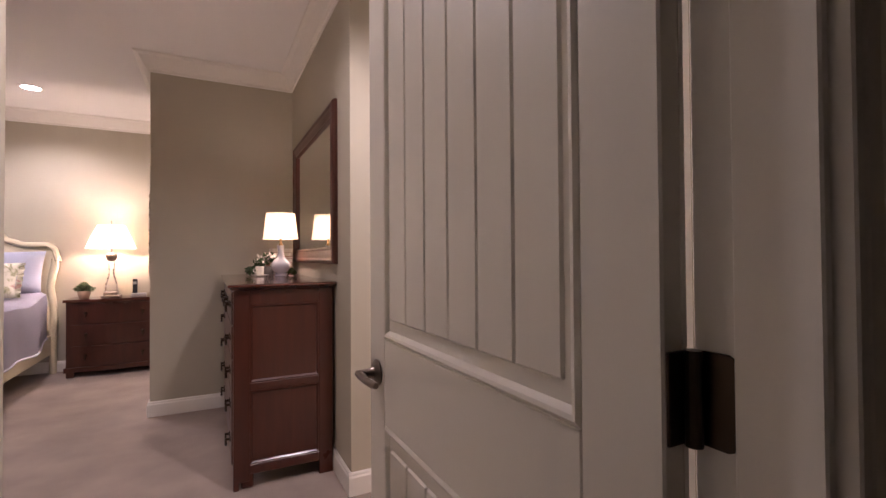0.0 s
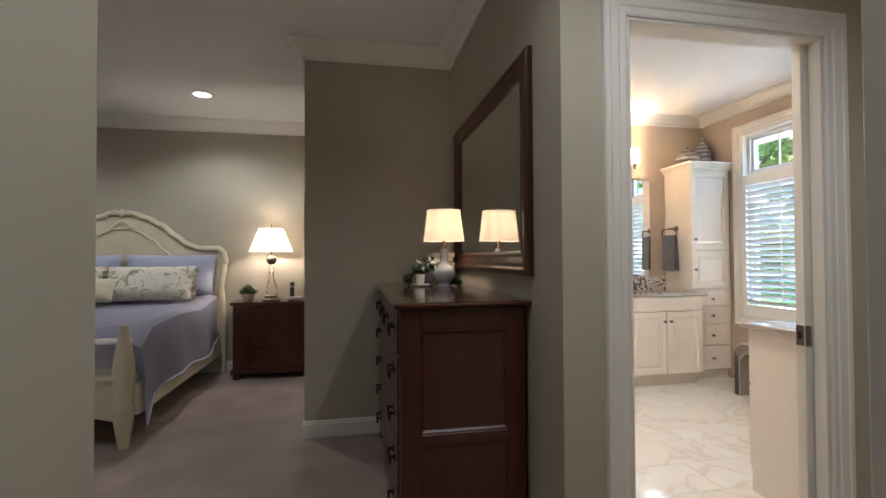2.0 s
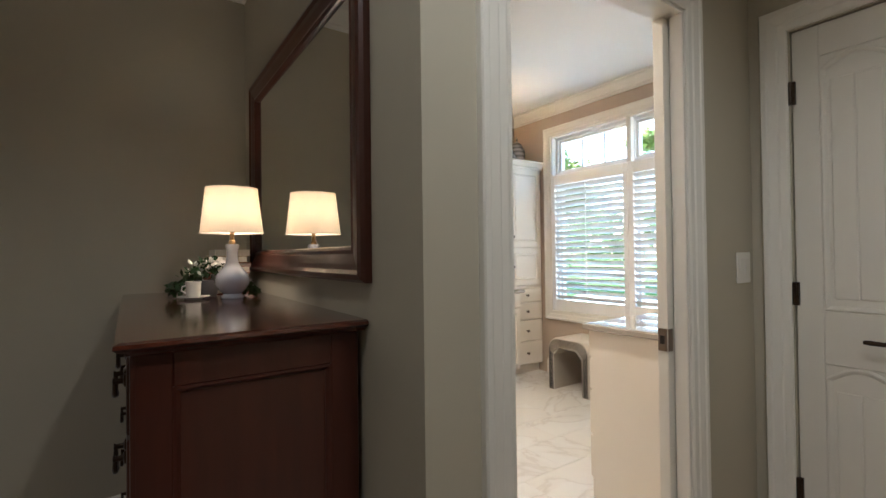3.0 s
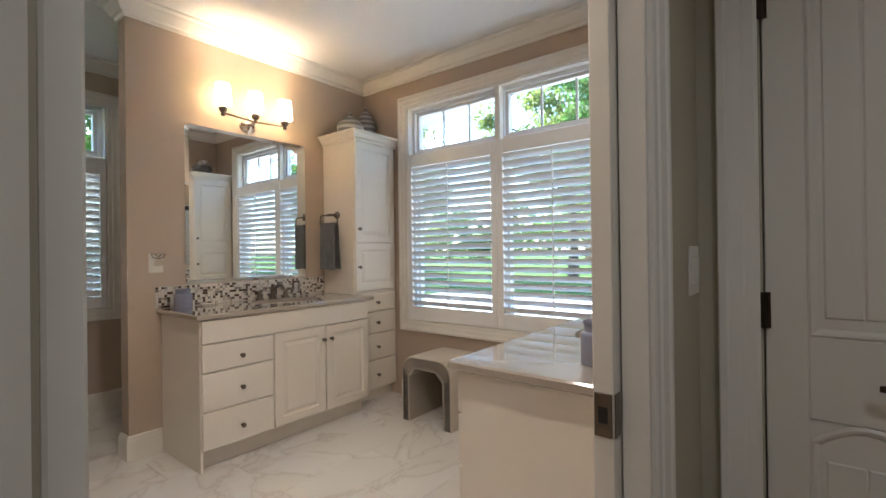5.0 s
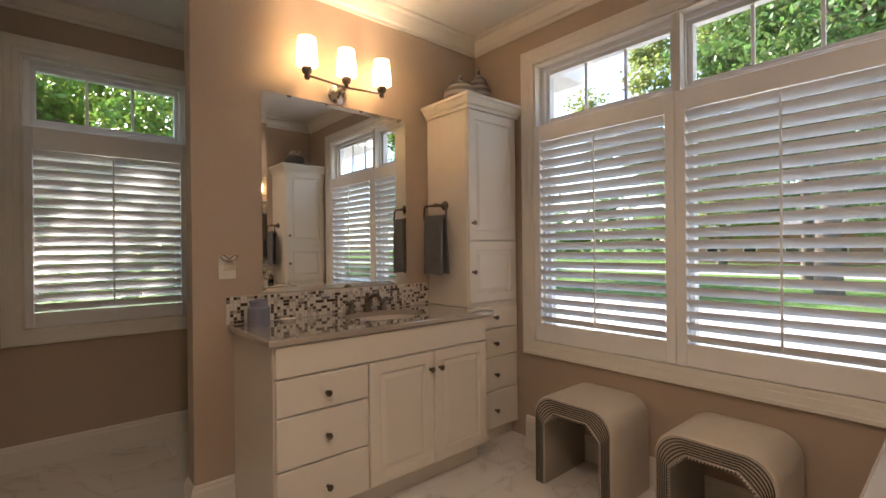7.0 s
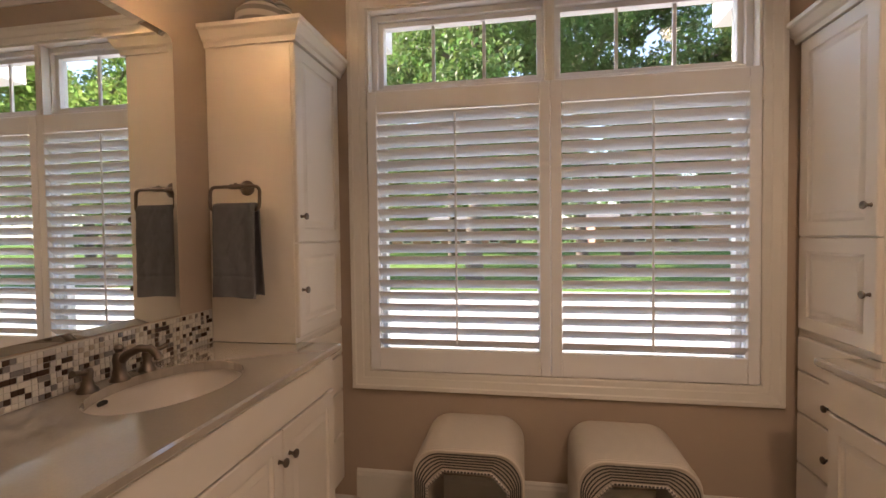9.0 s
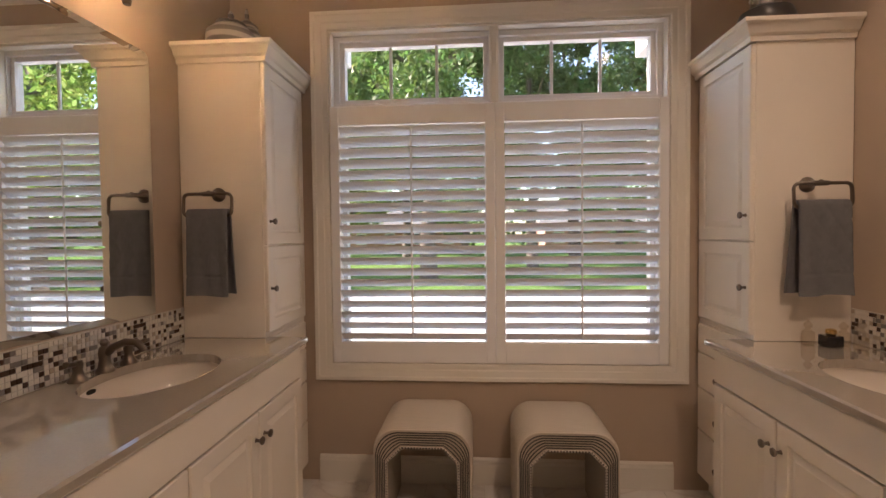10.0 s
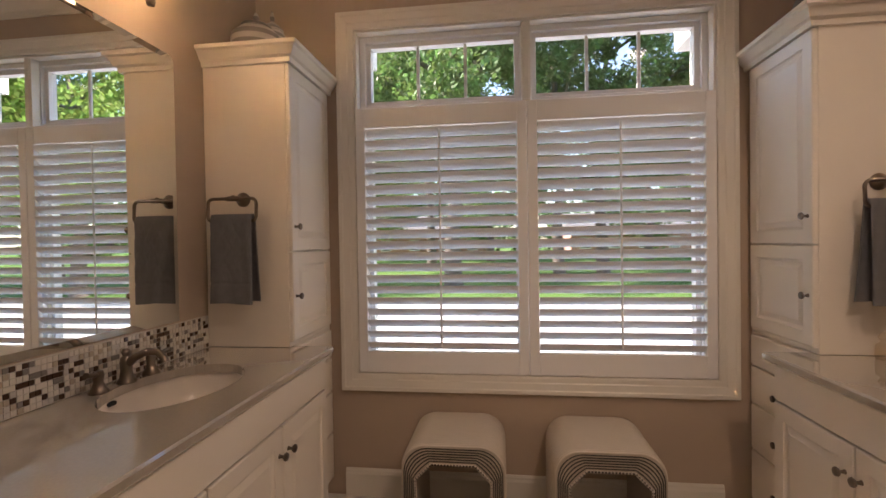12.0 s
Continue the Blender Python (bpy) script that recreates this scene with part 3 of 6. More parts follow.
def window_unit(name, place, put, u0, u1, v0, v1, vmid, mulls, label, muntins):
    """A frame in the wall's opening: a glazed lower light, a transom with muntins, and a casing round it."""
    win = tagged(thing(name, place, label, "window"), kind="structure")

    def pbox(bm, a0, a1, b0, b1, d0, d1, bev=0.002):
        p, q = Vector(put(a0, b0, d0)), Vector(put(a1, b1, d1))
        box(bm, min(p.x, q.x), max(p.x, q.x), min(p.y, q.y), max(p.y, q.y), min(p.z, q.z), max(p.z, q.z), bev)
    G = -0.10
    # reveal
    bm = bmesh.new()
    pbox(bm, u0, u0 + 0.012, v0, v1, -0.15, 0.0)
    pbox(bm, u1 - 0.012, u1, v0, v1, -0.15, 0.0)
    pbox(bm, u0 + 0.012, u1 - 0.012, v1 - 0.012, v1, -0.15, 0.0)
    pbox(bm, u0 + 0.012, u1 - 0.012, v0, v0 + 0.012, -0.15, 0.0)
    part("window_reveal", bm, WHITE, win)
    edges = [u0 + 0.012] + mulls + [u1 - 0.012]
    for i in range(len(edges) - 1):
        a, b = edges[i], edges[i + 1]
        for lo, hi, top in ((v0 + 0.012, vmid, False), (vmid, v1 - 0.012, True)):
            bm = bmesh.new()
            f = 0.055
            for k, (w, d0, d1) in enumerate(((f * 0.55, G - 0.04, G + 0.045), (f, G - 0.03, G + 0.022))):
                o = 0 if k == 0 else f * 0.55
                pbox(bm, a + o, a + w, lo + o, hi - o, d0, d1)
                pbox(bm, b - w, b - o, lo + o, hi - o, d0, d1)
                pbox(bm, a + w, b - w, hi - w, hi - o, d0, d1)
                pbox(bm, a + w, b - w, lo + o, lo + w, d0, d1)
            part("window_frame", bm, CASEMENT, win)
            if top and muntins:
                for m in range(1, muntins):
                    bm = bmesh.new()
                    uu = a + f + (b - a - 2 * f) * m / muntins
                    pbox(bm, uu - 0.008, uu + 0.008, lo + f, hi - f, G - 0.008, G + 0.008)
                    part("muntin", bm, CASEMENT, win)
            bm = bmesh.new()
            pbox(bm, a + f - 0.004, b - f + 0.004, lo + f - 0.004, hi - f + 0.004, G - 0.003, G + 0.001, 0)
            g = part("pane", bm, GLASS, win)
            g.visible_shadow = False
    bm = bmesh.new()
    sweep(bm, [(u0, v0), (u0, v1), (u1, v1), (u1, v0)], CASE, lambda u, v, h: put(u, v, h), True)
    part("window_casing", bm, WHITE, win)
    return win


# main window: u runs along -y seen from inside, so that u grows to the right
pm = lambda u, v, d: (XW - d, -u, v)
w1 = window_unit("window_1", (XW, 3.9, 0.6), pm, -4.78, -3.02, 0.648, 2.422, 2.018, [-3.903], "wide white window with transoms and plantation shutters", 3)
shutter_panel(w1, lambda u, v, d: pm(u, v, d + 0.002), -4.774, -3.9045, 0.652, 2.014, 0.047, 0.102, 0.111, 20, 43)
shutter_panel(w1, lambda u, v, d: pm(u, v, d + 0.002), -3.9015, -3.026, 0.652, 2.014, 0.049, 0.102, 0.111, 20, 43)
for uu in (-4.777, -3.023):
    for vv in (0.80, 1.36, 1.90):
        bm = bmesh.new()
        tube(bm, [pm(uu, vv - 0.03, 0.018), pm(uu, vv + 0.03, 0.018)], 0.006, 8)
        part("shutter_hinge", bm, WHITE, w1)
bm = boxes((XW + 0.006, XW + 0.095, 3.881, 3.925, 2.02, 2.409), (XW + 0.001, XW + 0.006, 3.889, 3.917, 2.02, 2.409), bevel=0.002)
part("mullion_post", bm, WHITE, w1)
pn = lambda u, v, d: (u, 6.5 - d, v)
w2 = window_unit("window_2", (1.64, 6.5, 0.7), pn, 1.217, 2.075, 0.80, 2.395, 1.985, [], "white alcove window with a transom and closed shutters", 3)
shutter_panel(w2, lambda u, v, d: pn(u, v, d + 0.002), 1.227, 2.065, 0.806, 1.978, 0.040, 0.135, 0.085, 17, 52)


# ---- doors ----
def lever(parent, place, out, along, material=BRONZE):
    """A lever handle: rose, neck and arm. out: away from the door; along: the way the arm points."""
    p, o, a = Vector(place), Vector(out), Vector(along)
    bm = bmesh.new()
    spun(bm, [(0, 0), (0.031, 0), (0.033, 0.004), (0.028, 0.009), (0.016, 0.013), (0.012, 0.02), (0.011, 0.05), (0, 0.05)], p, o, 20)
    hd = part("door_handle", bm, material, parent, "dark bronze lever handle", True)
    bm = bmesh.new()
    q = p + o * 0.046
    tube(bm, [q - a * 0.012, q + a * 0.02, q + a * 0.06 + o * 0.004, q + a * 0.095, q + a * 0.112 - o * 0.003], [0.009, 0.010, 0.008, 0.009, 0.007], 10)
    part("lever_arm", bm, material, hd, "", True)


def plank_door(name, label, place, put, width, height, thick, stile, rails, planks, arch=0.0, cat="door"):
    """put(u, v, d): u from the hinge, v up, d out of the face that shows. rails: list of (v0, v1) panels."""
    door = tagged(thing(name, place, label, cat), kind="structure")

    def pbox(bm, a0, a1, b0, b1, d0, d1, bev=0.0025):
        c = [Vector(put(a, b, d)) for a in (a0, a1) for b in (b0, b1) for d in (d0, d1)]
        box(bm, *[f(v[k] for v in c) for k in range(3) for f in (min, max)], bevel=bev)
    bm = bmesh.new()
    pbox(bm, 0, width, 0.008, height, -thick + 0.010, -0.006, 0)
    lev = [0.008] + [v for r in rails for v in r] + [height]
    pbox(bm, 0, stile, 0.008, height, -0.010, 0)
    pbox(bm, width - stile, width, 0.008, height, -0.010, 0)
    for a, b in zip(lev[::2], lev[1::2]):
        pbox(bm, stile, width - stile, a, b, -0.010, 0)
    pbox(bm, 0, width, 0.008, height, -thick, -thick + 0.010, 0.002)
    slab = part("door_slab", bm, DOORPAINT, door)
    for v0, v1 in rails:
        # sloped moulding round the panel
        bm = bmesh.new()
        n = 8 if arch else 1
        outline = [(stile, v0), (stile, v1)] if not arch else [(stile, v0), (stile, v1 - arch)]
        if arch:
            outline += [(stile + (width - 2 * stile) * k / n, v1 - arch + arch * math.sin(math.pi * k / n)) for k in range(1, n)]
            outline += [(width - stile, v1 - arch), (width - stile, v0)]
        else:
            outline += [(width - stile, v1), (width - stile, v0)]
        outline = outline[::-1]
        sweep(bm, outline, [(0.0, -0.010), (0.0, -0.001), (0.006, 0.003), (0.012, 0.001), (0.020, -0.006), (0.024, -0.009), (0.024, -0.010)], put, True)
        part("panel_moulding", bm, DOORPAINT, slab)
        a, b = stile + 0.030, width - stile - 0.030
        w = (b - a) / planks
        for k in range(planks):
            bm = bmesh.new()
            pbox(bm, a + k * w + 0.0006, a + (k + 1) * w - 0.0006, v0 + 0.045, v1 - 0.045 - arch * (1.0 if k in (0, planks - 1) and arch else 0.45 if arch else 0), -0.0105, -0.002, 0.0040)
            part("plank", bm, DOORPAINT, slab)
    return door


def hinge(parent, x, y, z, dx, dy):
    bm = bmesh.new()
    tube(bm, [(x, y, z - 0.047), (x, y, z + 0.047)], 0.0075, 10)
    box(bm, min(x, x + dx), max(x, x + dx) + 0.002, min(y, y + dy), max(y, y + dy) + 0.002, z - 0.045, z + 0.045)
    part("hinge", bm, BRONZE, parent, "dark bronze hinge")


# entry door, open into the room
d_entry = plank_door("door_1", "open white plank panelled entry door", (0.418, 0.412, 0), lambda u, v, d: (0.400 - d, 0.412 + u, v), 0.85, 2.03, 0.036, 0.105, [(0.20, 0.80), (1.005, 1.90)], 6)
lever(d_entry, (0.400, 1.204, 0.915), (-1, 0, 0), (0, -1, 0), PEWTER)
for hz in (0.30, 1.067, 1.80):
    bm = bmesh.new()
    tube(bm, [(0.428, 0.402, hz - 0.044), (0.428, 0.402, hz + 0.044)], 0.008, 10)
    leaf = [(0.408, -0.043), (0.376, -0.043), (0.371, -0.0405), (0.3685, -0.036), (0.3685, 0.036), (0.371, 0.0405), (0.376, 0.043), (0.408, 0.043)]
    prism(bm, leaf, lambda u, v, h, hz=hz: (h, u, hz + v), 0.4365, 0.4395)
    box(bm, 0.402, 0.436, 0.4078, 0.4115, hz - 0.043, hz + 0.043, 0.001)
    part("hinge", bm, BRONZE, d_entry, "black butt hinge")
# closet doors
for k, (name, y0, sgn) in enumerate((("door_2", 2.253, -1), ("door_3", 1.494, 1))):
    d = plank_door(name, "closed white double closet door leaf", (2.31, y0, 0), lambda u, v, dd, y0=y0, sgn=sgn: (2.298 - dd, y0 + sgn * u, v), 0.377, 2.085, 0.035, 0.085, [(0.16, 0.80), (1.0, 1.965)], 2, 0.05)
    lever(d, (2.298, y0 + sgn * 0.318, 0.905), (-1, 0, 0), (0, -sgn, 0))
    for hz in (0.30, 1.06, 1.845):
        bm = bmesh.new()
        tube(bm, [(2.286, y0 - sgn * 0.003, hz - 0.045), (2.286, y0 - sgn * 0.003, hz + 0.045)], 0.0075, 10)
        box(bm, 2.288, 2.297, y0 - 0.012, y0 + 0.012, hz - 0.045, hz + 0.045)
        part("hinge", bm, BRONZE, d, "dark bronze hinge")
# pocket door
pd = tagged(thing("door_4", (1.75, 2.48, 0), "white pocket door slid into its wall", "door"), kind="structure")
part("door_slab", boxes((1.717, 1.764, 2.448, 2.487, 0.01, 2.072), bevel=0.002), DOORPAINT, pd)
bm = boxes((1.7135, 1.7168, 2.451, 2.484, 0.875, 0.955), (1.717, 1.745, 2.4452, 2.4478, 0.875, 0.955), bevel=0.001)
pull = part("edge_pull", bm, PEWTER, pd, "dark metal pocket door pull")
# Solid dark block on the plate; the slot's shade is its colour.
part("painted_pull_slot", boxes((1.7125, 1.7137, 2.459, 2.476, 0.90, 0.93)), PAINTED_HOLE, pull)
# white door in the alcove's side wall
ad = tagged(thing("door_5", (1.1, 5.65, 0), "closed white door in the alcove side wall", "door"), kind="structure")
part("door_slab", boxes((1.098, 1.112, 5.25, 6.06, 0.01, 2.03), bevel=0.002), DOORPAINT, ad)
casing("trim_alcove_door", [(5.24, 0.0), (5.24, 2.04), (6.07, 2.04), (6.07, 0.0)], lambda u, v, h: (1.1 + h, u, v))


# ---- bathroom vanities ----
def knob(parent, place, out):
    bm = bmesh.new()
    spun(bm, [(0, 0), (0.008, 0), (0.0055, 0.004), (0.005, 0.014), (0.011, 0.018), (0.0145, 0.023), (0.013, 0.028), (0.006, 0.031), (0, 0.0315)], place, out, 14)
    return part("knob", bm, PEWTER, parent, "dark pewter knob", True)


def raised_front(parent, name, put, u0, u1, v0, v1, raised, label=""):
    """A cabinet front 19 mm thick; raised: with a raised centre panel."""
    def pbox(bm, a0, a1, b0, b1, d0, d1, bev):
        c = [Vector(put(a, b, d)) for a in (a0, a1) for b in (b0, b1) for d in (d0, d1)]
        box(bm, *[f(v[k] for v in c) for k in range(3) for f in (min, max)], bevel=bev)
    bm = bmesh.new()
    if not raised:
        pbox(bm, u0, u1, v0, v1, 0.0, 0.018, 0.004)
    else:
        s = 0.055
        sweep(bm, [(u0, v0), (u1, v0), (u1, v1), (u0, v1)], [(0.0, 0.0), (0.0, 0.014), (0.004, 0.018), (s, 0.018), (s, 0.0)], put, True)
        door = part(name, bm, CAB, parent, label)
        bm = bmesh.new()
        ring = [(u0 + s, v0 + s), (u1 - s, v0 + s), (u1 - s, v1 - s), (u0 + s, v1 - s)]
        sweep(bm, ring, [(-0.004, 0.006), (-0.004, 0.017), (0.004, 0.010), (0.012, 0.008), (0.036, 0.0165), (0.037, 0.006)], put, True)
        pbox(bm, u0 + s + 0.034, u1 - s - 0.034, v0 + s + 0.034, v1 - s - 0.034, 0.004, 0.0165, 0)
        part("raised_panel", bm, CAB, door)
        return door
    return part(name, bm, CAB, parent, label)


def vanity(wall_y, s):
    """s: +1 where the cabinet stands out towards +y, -1 towards -y."""
    X0, X1 = 2.022, 3.254
    Y = lambda d: wall_y + s * d
    F = 0.520
    v = thing("vanity_cabinet", (2.64, Y(0.27), 0), "white painted bathroom vanity cabinet with drawers and doors", "vanity", "white bathroom vanities")
    lo, hi = sorted((Y(0.002), Y(F)))
    t0, t1 = sorted((Y(0.002), Y(F - 0.07)))
    part("side_panel", boxes((X0, X0 + 0.018, lo, hi, 0.0, 0.849), bevel=0.002), CAB, v)
    part("cabinet_floor", boxes((X0 + 0.018, X1, lo, hi, 0.11, 0.125)), CAB, v)
    part("face_frame", boxes((X0 + 0.018, X1, *sorted((Y(F - 0.02), Y(F))), 0.125, 0.849), bevel=0.002), CAB, v)
    part("toe_kick", boxes((X0 + 0.018, X1, *sorted((Y(F - 0.085), Y(F - 0.07))), 0.0, 0.11)), CAB, v)
    put = lambda u, h, d: (u, Y(F + d), h)
    raised_front(v, "false_front", put, X0 + 0.006, X1 - 0.004, 0.715, 0.846, False)
    for a, b, kz in ((0.556, 0.708, 0.622), (0.336, 0.549, 0.437), (0.122, 0.329, 0.213)):
        f = raised_front(v, "drawer", put, X0 + 0.006, 2.461, a, b, False)
        knob(f, put(2.251, kz, 0.018), (0, s, 0))
    for a, b, kx in ((2.469, 2.857, 2.832), (2.863, X1 - 0.004, 2.895)):
        f = raised_front(v, "cabinet_door", put, a, b, 0.122, 0.708, True)
        knob(f, put(kx, 0.618, 0.018), (0, s, 0))
    # worktop with an oval cut for the bowl
    cx, cy, A, B = 2.745, 0.245, 0.245, 0.175
    wt = thing("worktop", (2.64, Y(0.27), 0.85), "polished beige quartz worktop with an undermounted basin", "worktop", "vanity worktops")
    bm = bmesh.new()
    N = 40
    x0, x1, d0, d1 = 1.996, 3.300, 0.002, 0.552
    out, inn = [], []
    for k in range(N):
        an = 2 * math.pi * (k + 0.5) / N
        c, sn = math.cos(an), math.sin(an)
        inn.append((cx + A * c, cy + B * sn))
        tx = ((x1 if c > 0 else x0) - cx) / c if abs(c) > 1e-6 else 9
        td = ((d1 if sn > 0 else d0) - cy) / sn if abs(sn) > 1e-6 else 9
        t = min(tx, td)
        out.append((cx + t * c, cy + t * sn))
    corners = [(x1, d1), (x0, d1), (x0, d0), (x1, d0)]
    for q in corners:
        k = min(range(N), key=lambda i: (out[i][0] - q[0]) ** 2 + (out[i][1] - q[1]) ** 2)
        out[k] = q
    e = 0.006
    clampx = lambda q: (min(max(q[0], x0 + e), x1 - e), min(max(q[1], d0), d1 - e))
    rings = [[(p, 0.850) for p in inn], [(p, 0.880) for p in inn], [(clampx(p), 0.880) for p in out], [(p, 0.874) for p in out], [(p, 0.856) for p in out], [(clampx(p), 0.850) for p in out]]
    vr = [[bm.verts.new((p[0], Y(p[1]), z)) for p, z in r] for r in rings]
    for i in range(len(vr)):
        a, b = vr[i], vr[(i + 1) % len(vr)]
        for k in range(N):
            j = (k + 1) % N
            bm.faces.new((a[k], a[j], b[j], b[k]))
    part("worktop_slab", bm, COUNTER, wt)
    bm = bmesh.new()
    prof = [(1.03, 0.0), (1.03, -0.008), (1.0, -0.03), (0.93, -0.09), (0.75, -0.125), (0.4, -0.138), (0.0, -0.14)]
    rr = []
    for f, z in prof[:-1]:
        rr.append([bm.verts.new((cx + A * f * math.cos(2 * math.pi * k / N), Y(cy + B * f * math.sin(2 * math.pi * k / N)), 0.851 + z)) for k in range(N)])
    for a, b in zip(rr, rr[1:]):
        for k in range(N):
            bm.faces.new((a[k], a[(k + 1) % N], b[(k + 1) % N], b[k]))
    bm.faces.new(rr[-1])
    bowl = part("basin", bm, PORCELAIN, wt, "white oval porcelain basin", True)
    bm = bmesh.new()
    lathe(bm, [(0.0, 0.0), (0.03, 0.0), (0.03, 0.004), (0.022, 0.006), (0.0, 0.005)], cx, Y(cy), 0.7135, 20)
    part("drain", bm, NICKEL, bowl, "metal drain", True)
    bm = bmesh.new()
    # No hole is cut: a dark capsule carries the overflow's inner shade.
    slot = [(cx - 0.075 + q * 0.011 + 0.0065 * math.cos(radians(an)), 0.838 + 0.0065 * math.sin(radians(an))) for q, a0 in ((1, -90), (-1, 90)) for an in range(a0, a0 + 181, 30)]
    prism(bm, slot, lambda u, v, h: (u, Y(h), v), 0.068, 0.081)
    part("painted_overflow_hole", bm, PAINTED_HOLE, bowl)
    # faucet
    fx, fy = 2.750, 0.060
    fa = thing("faucet", (fx, Y(fy), 0.88), "pewter widespread faucet with two lever handles", "faucet", "vanity faucets")
    bm = bmesh.new()
    lathe(bm, [(0, 0), (0.029, 0), (0.029, 0.006), (0.021, 0.016), (0.017, 0.04), (0.019, 0.065), (0.016, 0.082), (0.010, 0.088), (0.014, 0.10), (0.009, 0.110), (0, 0.112)], fx, Y(fy), 0.88, 20)
    tube(bm, [(fx, Y(fy), 0.935), (fx, Y(fy + 0.03), 0.962), (fx, Y(fy + 0.075), 0.982), (fx, Y(fy + 0.115), 0.980), (fx, Y(fy + 0.135), 0.962), (fx, Y(fy + 0.138), 0.950)], [0.014, 0.0135, 0.0125, 0.012, 0.0115, 0.013], 12)
    part("spout", bm, PEWTER, fa, "", True)
    for hx in (-0.105, 0.105):
        bm = bmesh.new()
        lathe(bm, [(0, 0), (0.028, 0), (0.028, 0.006), (0.018, 0.018), (0.013, 0.035), (0.016, 0.055), (0.013, 0.066), (0, 0.068)], fx + hx, Y(fy), 0.88, 18)
        sg = 1 if hx > 0 else -1
        tube(bm, [(fx + hx, Y(fy), 0.938), (fx + hx + sg * 0.025, Y(fy + 0.008), 0.940), (fx + hx + sg * 0.062, Y(fy + 0.02), 0.950)], [0.009, 0.0075, 0.009], 10)
        part("faucet_handle", bm, PEWTER, fa, "", True)
    # mirror
    mi = thing("wall_mirror", (2.62, Y(0.003), 1.03), "large plain wall mirror hanging above the vanity worktop", "mirror", "vanity mirrors")
    bm = bmesh.new()
    r = 0.03
    u0, u1, v0, v1 = 2.166, 3.075, 1.024, 2.068
    outline = [(u0, v0), (u1, v0), (u1, v1 - r)] + [(u1 - r + r * math.cos(k * math.pi / 8), v1 - r + r * math.sin(k * math.pi / 8)) for k in range(1, 4)] + [(u1 - r, v1), (u0 + r, v1)] + [(u0 + r - r * math.sin(k * math.pi / 8), v1 - r + r * math.cos(k * math.pi / 8)) for k in range(1, 4)] + [(u0, v1 - r)]
    inner = [(u0 + 0.024 + (x - u0) * (1 - 0.048 / (u1 - u0)), v0 + 0.024 + (z - v0) * (1 - 0.048 / (v1 - v0))) for x, z in outline]
    n = len(outline)
    ra = [bm.verts.new((x, Y(0.002), z)) for x, z in outline]
    rb = [bm.verts.new((x, Y(0.0045), z)) for x, z in outline]
    rc = [bm.verts.new((x, Y(0.0075), z)) for x, z in inner]
    for a, b in ((ra, rb), (rb, rc)):
        for k in range(n):
            bm.faces.new((a[k], a[(k + 1) % n], b[(k + 1) % n], b[k]))
    bm.faces.new(rc)
    bm.faces.new(ra[::-1])
    part("mirror_pane", bm, MIRROR, mi)
    return v


